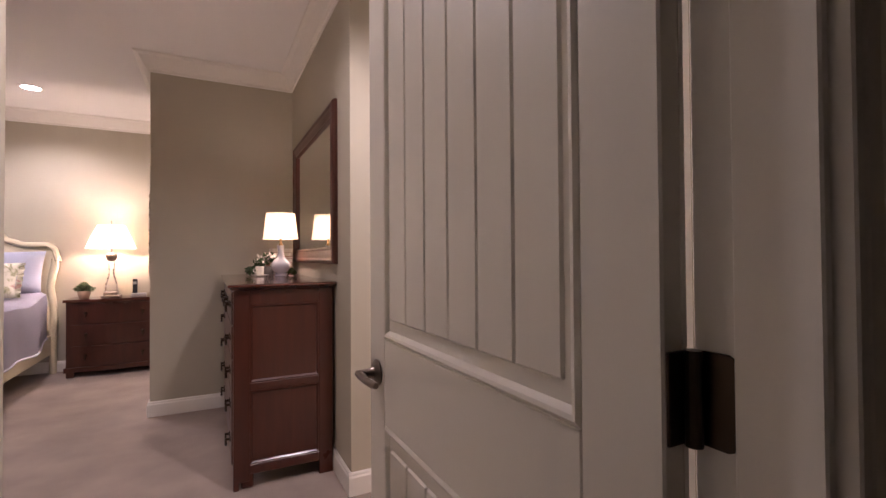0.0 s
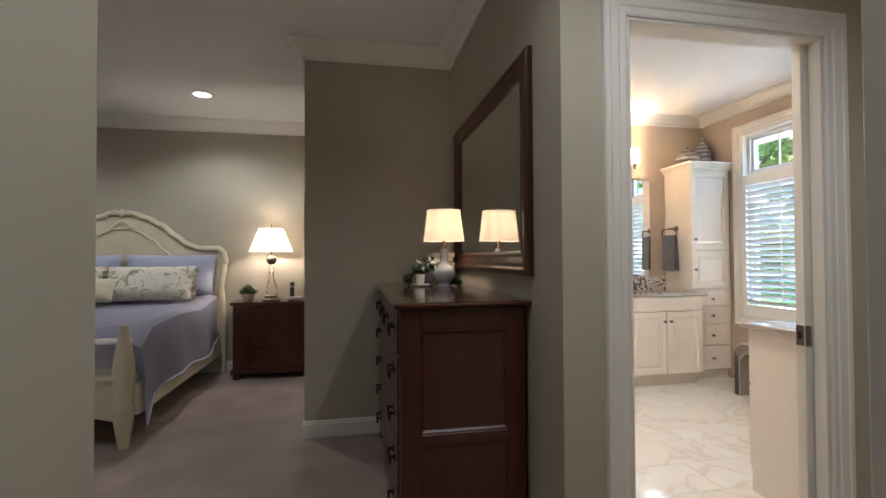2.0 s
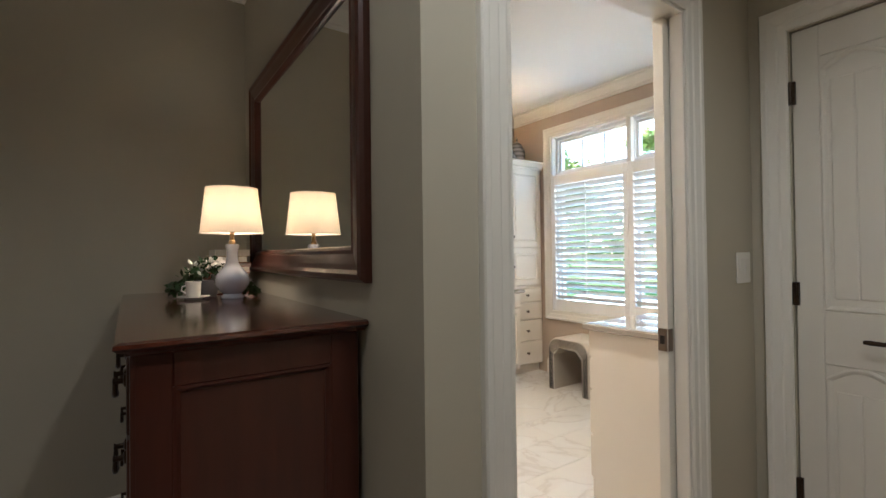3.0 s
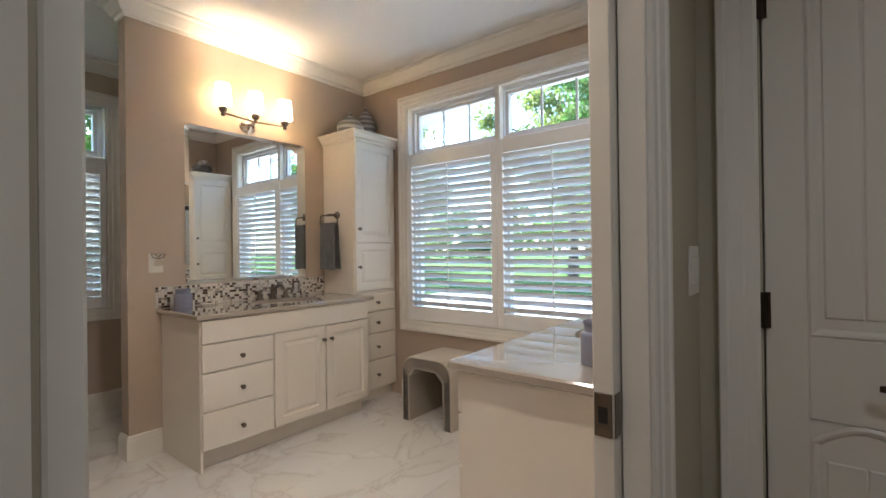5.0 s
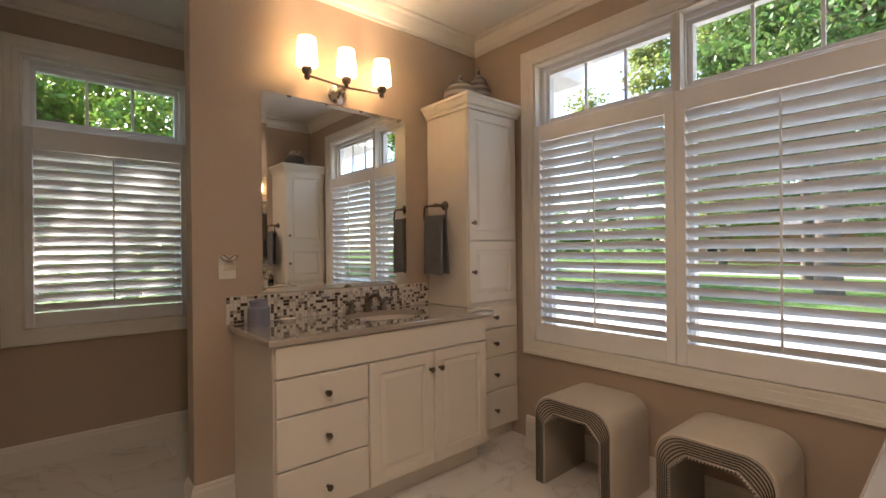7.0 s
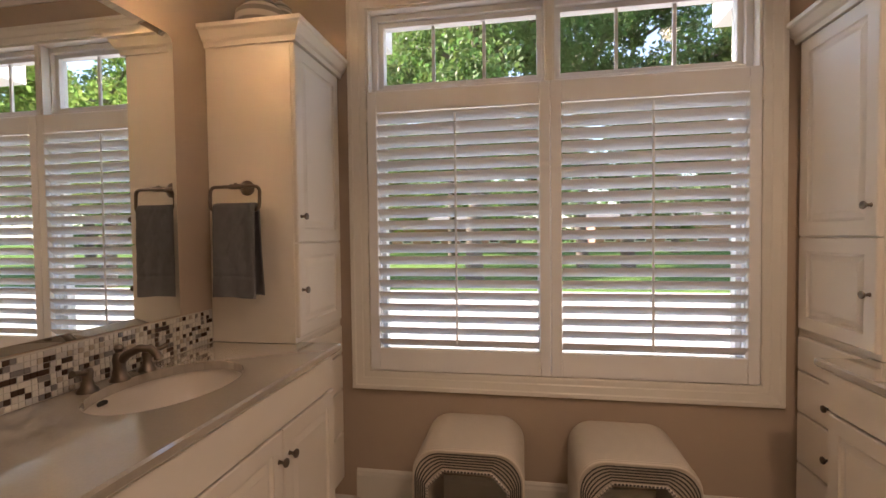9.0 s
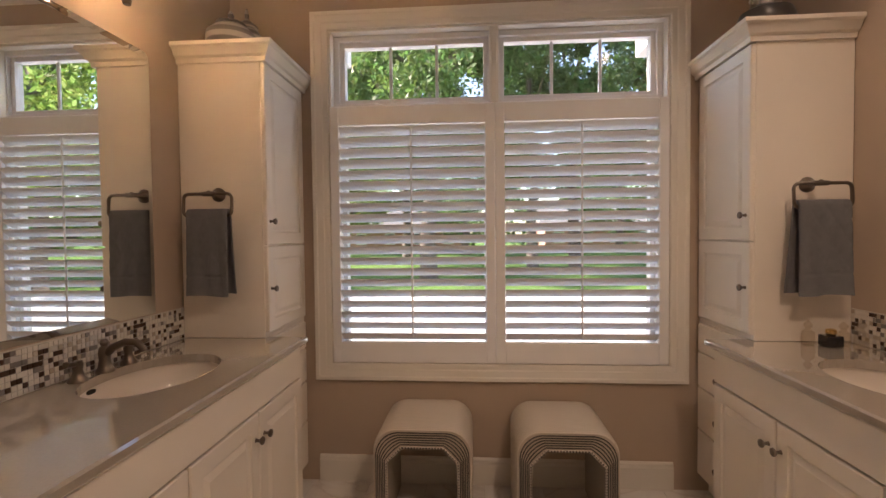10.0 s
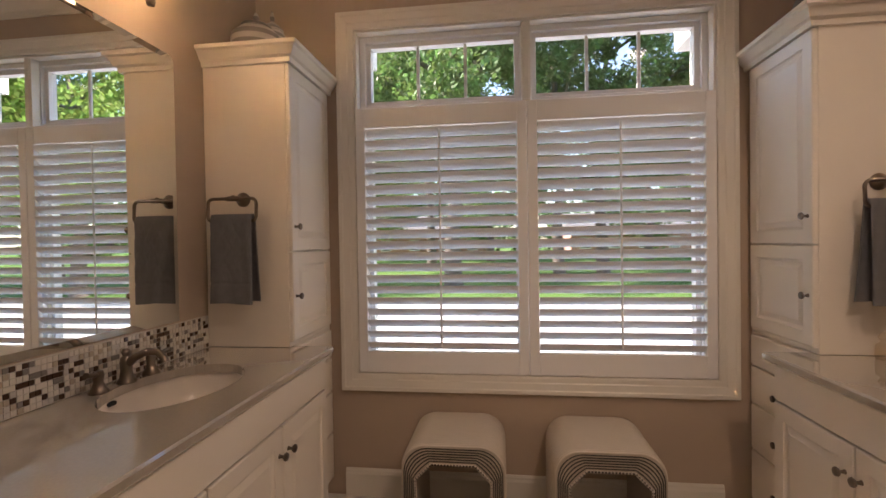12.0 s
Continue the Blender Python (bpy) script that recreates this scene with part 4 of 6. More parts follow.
def tower(wall_y, s):
    X0, X1 = 3.256, 3.712
    Y = lambda d: wall_y + s * d
    F = 0.378
    t = thing("linen_tower", ((X0 + X1) / 2, Y(0.2), 0), "tall white linen tower cabinet with doors and drawers", "cabinet", "linen towers")
    # notched at the worktop
    bm = bmesh.new()
    box(bm, X0 + 0.046, X1, *sorted((Y(0.003), Y(F))), 0.09, 0.8805, 0.0)
    box(bm, X0, X1, *sorted((Y(0.003), Y(F))), 0.881, 2.10, 0.002)
    box(bm, X0 + 0.046, X1, *sorted((Y(0.003), Y(F - 0.05))), 0.0, 0.09)
    part("cabinet_body", bm, CAB, t)
    put = lambda u, h, d: (u, Y(F + d), h)
    f = raised_front(t, "cabinet_door", put, X0 + 0.004, X1 - 0.022, 1.293, 2.09, True)
    knob(f, put(X0 + 0.032, 1.398, 0.018), (0, s, 0))
    f = raised_front(t, "cabinet_door", put, X0 + 0.004, X1 - 0.022, 0.905, 1.287, True)
    knob(f, put(X0 + 0.032, 1.098, 0.018), (0, s, 0))
    for a, b, kz in ((0.735, 0.872, 0.804), (0.557, 0.727, 0.639), (0.342, 0.549, 0.442), (0.105, 0.334, 0.215)):
        f = raised_front(t, "drawer", put, X0 + 0.048, X1 - 0.022, a, b, False)
        knob(f, put(3.476, kz, 0.018), (0, s, 0))
    bm = bmesh.new()
    prof = [(0.0, 2.092), (-0.010, 2.092), (-0.012, 2.112), (-0.024, 2.120), (-0.040, 2.150), (-0.052, 2.156), (-0.052, 2.172), (0.0, 2.172)]
    pts = [(X0, Y(0.003)), (X0, Y(F + 0.019)), (X1, Y(F + 0.019))]
    if s > 0:
        prof = [(-d, h) for d, h in prof]
    sweep(bm, pts, prof, PLAN)
    box(bm, X0 + 0.001, X1, *sorted((Y(0.004), Y(F + 0.018))), 2.101, 2.170)
    part("crown_moulding", bm, CAB, t)
    # towel ring
    rg = thing("towel_ring", (X0, Y(0.17), 1.52), "pewter rectangular towel ring on the cabinet side", "towel ring", "towel rings")
    bm = bmesh.new()
    spun(bm, [(0, 0), (0.031, 0), (0.031, 0.006), (0.024, 0.014), (0.012, 0.03), (0.010, 0.066), (0.013, 0.080), (0.008, 0.086), (0, 0.086)], (X0, Y(0.180), 1.516), (-1, 0, 0), 18)
    part("ring_post", bm, PEWTER, rg, "", True)
    bm = bmesh.new()
    xr = X0 - 0.080
    ya, yb, za, zb, r = 0.070, 0.283, 1.421, 1.514, 0.022
    pts = []
    for (yy, zz, a0) in ((yb - r, zb - r, 0), (ya + r, zb - r, 90), (ya + r, za + r, 180), (yb - r, za + r, 270)):
        for k in range(5):
            an = radians(a0 + 22.5 * k)
            pts.append((xr - (zb - zz) * 0.06, Y(yy + r * math.cos(an)), zz + r * math.sin(an)))
    tube(bm, pts, 0.0068, 8, closed=True)
    tube(bm, [(xr, Y(0.150), zb), (xr, Y(0.158), zb), (xr, Y(0.202), zb), (xr, Y(0.210), zb)], [0.007, 0.0105, 0.0105, 0.007], 10)
    part("ring_bar", bm, PEWTER, rg, "", True)
    # hand towel folded over the bar: a quilted front drop, and a back drop that hangs askew
    tw = thing("hand_towel", (xr, Y(0.18), 1.43), "grey quilted terry hand towel hanging from a ring", "towel", "hand towels")
    bm = bmesh.new()
    nu, nf = 40, 56
    Z0, Z1 = 1.082, 1.428
    rows = [(0.020, Z0 + (Z1 - Z0) * k / nf) for k in range(nf + 1)] + [(0.013, 1.438), (0.0, 1.442), (-0.013, 1.438)] + [(-0.020, Z1 - (Z1 - Z0 - 0.008) * k / 20) for k in range(21)]
    grids = []
    for layer in (0.0, 0.009):
        g = []
        for dx, z in rows:
            line = []
            low = min(1.0, max(0.0, (1.44 - z) / 0.36))
            sign = 1 if dx >= 0 else -1
            for k in range(nu + 1):
                u = k / nu
                wav = (0.006 * math.sin(u * 7.0 + 0.6 + s) + 0.003 * math.sin(u * 15 + z * 9)) * (0.2 + low)
                edge = 0.008 * (1 - min(1.0, 12 * min(u, 1 - u))) ** 2
                quilt = 0.0
                if dx > 0.015 and layer and z > 1.175:
                    for q in ((u * 0.2 + z * 0.62) / 0.068, (u * 0.2 - z * 0.62) / 0.068):
                        quilt = min(quilt, -0.0045 * max(0.0, 1 - abs((q % 1.0) - 0.5) / 0.11))
                if dx > 0.015 and layer and abs(z - 1.168) < 0.006:
                    quilt = -0.004
                skew = (0.026 if s > 0 else 0.010) * low if sign < 0 else -0.004 * low
                yy = 0.179 + skew + (u - 0.5) * ((0.188 if s > 0 else 0.176) + 0.008 * low)
                line.append(bm.verts.new((xr - dx - sign * (layer - edge + quilt) - wav - 0.005 * low * sign, Y(yy), z + (layer * 0.9 if abs(dx) < 0.015 else 0) + 0.004 * math.sin(u * 5) * low)))
            g.append(line)
        grids.append(g)
    g, h = grids
    for q in grids:
        for i in range(len(rows) - 1):
            for k in range(nu):
                bm.faces.new((q[i][k], q[i][k + 1], q[i + 1][k + 1], q[i + 1][k]))
    for k in range(nu):
        for i in (0, len(rows) - 1):
            bm.faces.new((g[i][k], g[i][k + 1], h[i][k + 1], h[i][k]))
    for i in range(len(rows) - 1):
        for k in (0, nu):
            bm.faces.new((g[i][k], g[i + 1][k], h[i + 1][k], h[i][k]))
    part("towel_cloth", bm, TOWEL, tw, "", True)
    return t


vanity(YA, -1)
tower(YA, -1)
YBW = YB + 0.006
vanity(YBW, 1)
tower(YBW, 1)


# ---- sconce above the vanity ----
def sconce(wall_y, s):
    Y = lambda d: wall_y + s * d
    sc = thing("wall_sconce", (2.597, Y(0.0), 2.14), "three light pewter vanity sconce with frosted shades", "wall light", "vanity lights")
    bm = bmesh.new()
    spun(bm, [(0, 0), (0.062, 0), (0.062, 0.008), (0.05, 0.018), (0.028, 0.024), (0.014, 0.04), (0.011, 0.10), (0.012, 0.118), (0, 0.12)], (2.597, Y(0.0), 2.138), (0, s, 0), 24)
    part("backplate", bm, NICKEL, sc, "round pewter backplate", True)
    bm = bmesh.new()
    tube(bm, [(SCONCE_X[0], Y(0.115), 2.158), (2.597, Y(0.115), 2.142), (SCONCE_X[2], Y(0.115), 2.158)], 0.0065, 10)
    part("sconce_bar", bm, PEWTER, sc, "", True)
    for x in SCONCE_X:
        bm = bmesh.new()
        lathe(bm, [(0, 0), (0.012, 0), (0.016, 0.012), (0.012, 0.024), (0.024, 0.034), (0.028, 0.05), (0.026, 0.062), (0, 0.062)], x, Y(0.115), 2.135, 18)
        cup = part("lamp_holder", bm, PEWTER, sc, "", True)
        bm = bmesh.new()
        lathe(bm, [(0.026, 0.0), (0.054, 0.002), (0.057, 0.008), (0.053, 0.07), (0.046, 0.145), (0.0435, 0.145), (0.050, 0.07), (0.0535, 0.010), (0.026, 0.006)], x, Y(0.115), 2.205, 24)
        part("glass_shade", bm, SHADE3, cup, "glowing frosted white glass shade", True)


sconce(YA, -1)


# ---- stools ----
def stool():
    W, D, HT, T = 0.446, 0.385, 0.470, 0.052
    st = thing("waterfall_stool", (0, 0, 0), "beige striped upholstered waterfall stool on the tile", "stool", "pair of vanity stools")

    def arch(w, h, r, n):
        pts = [(-w / 2, 0.0), (-w / 2, h - r)]
        pts += [(-w / 2 + r - r * math.cos(math.pi / 2 * k / n), h - r + r * math.sin(math.pi / 2 * k / n)) for k in range(1, n)]
        pts += [(-w / 2 + r, h), (w / 2 - r, h)]
        pts += [(w / 2 - r + r * math.sin(math.pi / 2 * k / n), h - r + r * math.cos(math.pi / 2 * k / n)) for k in range(1, n)]
        return pts + [(w / 2, h - r), (w / 2, 0.0)]
    n = 7
    outer = arch(W, HT, 0.105, n)
    iw, ih, c = (W - 2 * T - 0.02) / 2, HT - 0.085, 0.068
    inner = [(-iw, 0.0)] + [(-iw + c * k / n, ih - c + c * k / n) for k in range(n + 1)] + [(iw - c + c * k / n, ih - c * k / n) for k in range(n + 1)] + [(iw, 0.0)]
    bm = bmesh.new()
    rings = []
    for x, f in ((0.0, 0.965), (0.006, 0.985), (0.02, 1.0), (D - 0.02, 1.0), (D - 0.006, 0.985), (D, 0.965)):
        rings.append([bm.verts.new((x, y * f, z if z == 0 else z - (1 - f) * 0.25)) for y, z in outer])
    for a, b in zip(rings, rings[1:]):
        for k in range(len(a) - 1):
            bm.faces.new((a[k], a[k + 1], b[k + 1], b[k]))
    ia = [bm.verts.new((0.0, y, z)) for y, z in inner]
    ib = [bm.verts.new((D, y, z)) for y, z in inner]
    for k in range(len(outer) - 1):
        bm.faces.new((rings[0][k], rings[0][k + 1], ia[k + 1], ia[k]))
        bm.faces.new((rings[-1][k], rings[-1][k + 1], ib[k + 1], ib[k]))
        bm.faces.new((ia[k], ia[k + 1], ib[k + 1], ib[k])).material_index = 1
    for k in (0, -1):
        bm.faces.new((rings[0][k], *[r[k] for r in rings[1:]], ib[k], ia[k]))
    part("stool_cushion", bm, [STOOL, STOOL_IN], st, "", True)
    for k in range(6):
        f = 0.13 + 0.14 * k
        pts = [(-0.001, a[0] * 0.965 * (1 - f) + b[0] * f, max(0.004, (a[1] - 0.009) * (1 - f) + b[1] * f)) for a, b in zip(outer, inner)]
        bm = bmesh.new()
        tube(bm, pts, 0.0027, 6)
        part("piping", bm, PIPE_D, st, "dark piping stripe")
    bm = bmesh.new()
    path = [Vector((-0.003, y, max(z, 0.004))) for y, z in inner]
    for a, b in zip(path, path[1:]):
        m = max(1, int((b - a).length / 0.0125))
        for i in range(m):
            c = a.lerp(b, (i + 0.5) / m)
            box(bm, c.x - 0.003, c.x + 0.003, c.y - 0.0042, c.y + 0.0042, c.z - 0.0038, c.z + 0.0038)
    part("beaded_braid", bm, PIPE_D, st, "dark beaded braid trim")
    bm = bmesh.new()
    tube(bm, [(-0.0005, p.y, p.z) for p in path], 0.0062, 6)
    part("braid_tape", bm, PIPE_L, st)
    return st


s1 = stool()
s1.matrix_basis = Matrix.Translation((3.298, 4.252, 0))
copy_thing(s1, Matrix.Translation((3.298, 3.612, 0)))


# ---- outdoors ----
GZ = -0.55
bm = bmesh.new()
vs = [bm.verts.new(p) for p in ((-400, -400, GZ), (600, -400, GZ), (600, 400, GZ), (-400, 400, GZ))]
bm.faces.new(vs)
structure("ground", bm, GRASS, "wide green lawn")
# Near strip extends the real drive towards the house to bounce light onto louvres.
structure("pavement_drive", boxes((4.5, 16.5, -30, 14, GZ - 0.1, GZ + 0.02)), CONCRETE, "pale concrete driveway")
structure("road", boxes((33, 40, -200, 200, GZ - 0.1, GZ + 0.015)), CONCRETE, "pale concrete street")
structure("foundation", boxes((-5.3, 3.9, -2.0, 6.70, GZ, -0.11)), CONCRETE, "concrete house foundation")


def cornice(name, y0, y1):
    c = thing(name, (4.1, (y0 + y1) / 2, 2.42), "white boxed eave return with grey shingles", "eave")
    part("soffit_box", boxes((3.875, 4.40, y0, y1, 2.47, 2.62), (3.875, 4.43, y0 - 0.02, y1 + 0.02, 2.62, 2.66), bevel=0.004), SOFFIT, c)
    bm = bmesh.new()
    prism(bm, [(3.875, 2.662), (4.46, 2.662), (3.875, 2.95)], lambda u, v, h: (u, h, v), y0 - 0.02, y1 + 0.02)
    part("roof_shingles", bm, ROOF, c)
    return tagged(c, kind="structure")


cornice("roof_return_1", 4.84, 6.0)
cornice("roof_return_2", 1.6, 2.96)


def leaves(name, centres, radii, count, size, material, parent, seed):
    rng = np.random.default_rng(seed)
    centres, radii = np.array(centres), np.array(radii)
    pick = rng.integers(0, len(centres), count)
    d = rng.normal(size=(count, 3))
    d /= np.linalg.norm(d, axis=1)[:, None]
    rad = radii[pick] * (rng.random(count) ** 0.45)
    c = centres[pick] + d * rad[:, None] * np.array((1, 1, 0.75))
    a = rng.normal(size=(count, 3))
    a /= np.linalg.norm(a, axis=1)[:, None]
    b = np.cross(a, rng.normal(size=(count, 3)))
    b /= np.linalg.norm(b, axis=1)[:, None]
    s = size * (0.6 + 0.8 * rng.random(count))[:, None]
    v = np.stack((c - a * s, c + b * s * 0.55, c + a * s, c - b * s * 0.55), 1).reshape(-1, 3)
    f = np.arange(count * 4).reshape(-1, 4)
    me = bpy.data.meshes.new(name)
    me.from_pydata(v.tolist(), [], f.tolist())
    me.materials.append(material)
    ob = new(name, me)
    if parent:
        ob.parent = parent
        ob.matrix_parent_inverse = parent.matrix_basis.inverted()
    return ob


def tree(place, height, trunk_r, spread, count, size, material, seed, low=0.35, label="tall leafy shade tree on the lawn"):
    rnd = random.Random(seed)
    x, y = place
    t = thing("tree", (x, y, GZ), label, "tree", "garden trees")
    bm = bmesh.new()
    top = height * 0.72
    spine = [(x + 0.12 * rnd.uniform(-1, 1) * k, y + 0.12 * rnd.uniform(-1, 1) * k, GZ + top * k / 6) for k in range(7)]
    tube(bm, [(spine[0][0], spine[0][1], GZ - 0.1)] + spine, [trunk_r * 1.5, trunk_r * 1.15] + [trunk_r * (1 - 0.13 * k) for k in range(1, 7)], 12)
    part("trunk", bm, BARK, t, "", True)
    centres, radii = [], []
    for k in range(16):
        f = low + (1 - low) * k / 16
        base = Vector(spine[min(6, max(1, int(f * 6)))])
        an = k * 2.4 + rnd.uniform(-0.4, 0.4)
        ln = spread * (0.55 + 0.45 * math.sin(math.pi * min(1, f * 0.9 + 0.15))) * rnd.uniform(0.75, 1.1)
        tip = base + Vector((math.cos(an) * ln, math.sin(an) * ln, height * 0.14 * rnd.uniform(0.2, 1.4)))
        mid = base.lerp(tip, 0.5) + Vector((0, 0, 0.12 * ln))
        bm = bmesh.new()
        tube(bm, [base, mid, tip], [trunk_r * 0.32, trunk_r * 0.2, trunk_r * 0.06], 6)
        part("limb", bm, BARK, t)
        for q in range(5):
            p = base.lerp(tip, 0.45 + 0.6 * q / 5)
            centres.append([p.x + rnd.uniform(-0.8, 0.8), p.y + rnd.uniform(-0.8, 0.8), p.z + rnd.uniform(-0.3, 0.8)])
            radii.append(spread * rnd.uniform(0.12, 0.3))
    leaves("crown", centres, radii, count * 3, size * 0.52, material, t, seed)
    return t


# lawn trees beyond the wide window
tree((20.5, 6.0), 17.5, 0.36, 5.0, 9000, 0.20, LEAF_B, 3, 0.42)
tree((26, 12.5), 18, 0.30, 5.0, 9000, 0.22, LEAF_C, 4, 0.30)
tree((27, -1.5), 20, 0.34, 5.5, 9000, 0.22, LEAF_B, 5, 0.36)
tree((24, 1.2), 20, 0.28, 5.2, 11000, 0.2, LEAF_B, 14, 0.38)
tree((25, -7.5), 19, 0.3, 5.2, 10000, 0.22, LEAF_C, 15, 0.34)
tree((31, 8.5), 22, 0.3, 5.6, 11000, 0.22, LEAF_A, 16, 0.34)
tree((17, -9.5), 12, 0.28, 4.6, 9000, 0.2, LEAF_A, 17, 0.3)
tree((25, -19), 14, 0.3, 5.6, 9000, 0.24, LEAF_B, 18, 0.3)
tree((46, 5.0), 15, 0.4, 6.5, 8000, 0.3, LEAF_B, 6, 0.25)
tree((48, 18), 16, 0.4, 7.0, 8000, 0.3, LEAF_A, 7, 0.25)
tree((47, -10), 15, 0.4, 6.5, 8000, 0.3, LEAF_B, 8, 0.25)
tree((22, 24), 14, 0.34, 6.0, 8000, 0.24, LEAF_C, 9, 0.3)
# trees outside the alcove window
tree((3.3, 12.0), 10, 0.17, 3.4, 9000, 0.13, LEAF_A, 11, 0.18, "leafy green tree close to the alcove window")
tree((-1.5, 14.5), 11, 0.2, 4.0, 9000, 0.14, LEAF_A, 12, 0.18, "leafy green tree close to the alcove window")
tree((5.6, 19.0), 12, 0.24, 4.5, 9000, 0.17, LEAF_B, 13, 0.2, "leafy green tree close to the alcove window")
rnd = random.Random(21)
cs, rs = [], []
for k in range(120):
    cs.append([rnd.uniform(62, 76), -70 + 150 * k / 120, rnd.uniform(1, 8)])
    rs.append(rnd.uniform(2.0, 4.0))
for k in range(60):
    cs.append([-22 + 60 * k / 60, rnd.uniform(34, 44), rnd.uniform(0, 7)])
    rs.append(rnd.uniform(2.0, 3.5))
woods = leaves("far_woods", cs, rs, 26000, 0.5, LEAF_B, None, 22)
tagged(woods, "distant belt of green trees", "woods", kind="stuff")


def house(x, y, w, d, label):
    h = thing("house", (x, y, GZ), label, "house", "houses across the street")
    part("wall", boxes((x, x + d, y - w / 2, y + w / 2, GZ, GZ + 2.9)), BRICK, h)
    bm = bmesh.new()
    prism(bm, [(x - 0.5, GZ + 2.9), (x + d + 0.5, GZ + 2.9), (x + d / 2, GZ + 5.2)], lambda u, v, q: (u, q, v), y - w / 2 - 0.5, y + w / 2 + 0.5)
    part("roof", bm, ROOF, h)
    for k in range(5):
        yy = y - w / 2 + w * (k + 0.5) / 5
        win = part("window", boxes((x - 0.05, x - 0.001, yy - 0.6, yy + 0.6, GZ + 0.9, GZ + 2.2)), SOFFIT, h)
        part("pane", boxes((x - 0.06, x - 0.051, yy - 0.5, yy + 0.5, GZ + 1.0, GZ + 2.1)), BLACKGL, win)
    return h


house(54, 14, 17, 9, "pink brick single storey house with a grey roof")
house(55, -12, 16, 9, "pink brick single storey house with a grey roof")


# ---- recessed lights: two real, six added as unseen fill ----
for dx, dy, dw in DOWNLIGHTS_AND_FILL:
    dl = thing("downlight", (dx, dy, 2.74), "round white recessed ceiling light, lit; six of eight are added fill", "ceiling light", "recessed lights")
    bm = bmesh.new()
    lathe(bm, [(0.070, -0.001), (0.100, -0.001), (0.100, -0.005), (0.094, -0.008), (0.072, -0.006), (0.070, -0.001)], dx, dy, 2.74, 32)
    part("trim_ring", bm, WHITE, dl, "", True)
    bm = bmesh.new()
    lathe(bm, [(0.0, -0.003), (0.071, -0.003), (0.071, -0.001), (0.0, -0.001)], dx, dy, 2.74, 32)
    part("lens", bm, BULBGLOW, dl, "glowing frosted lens")


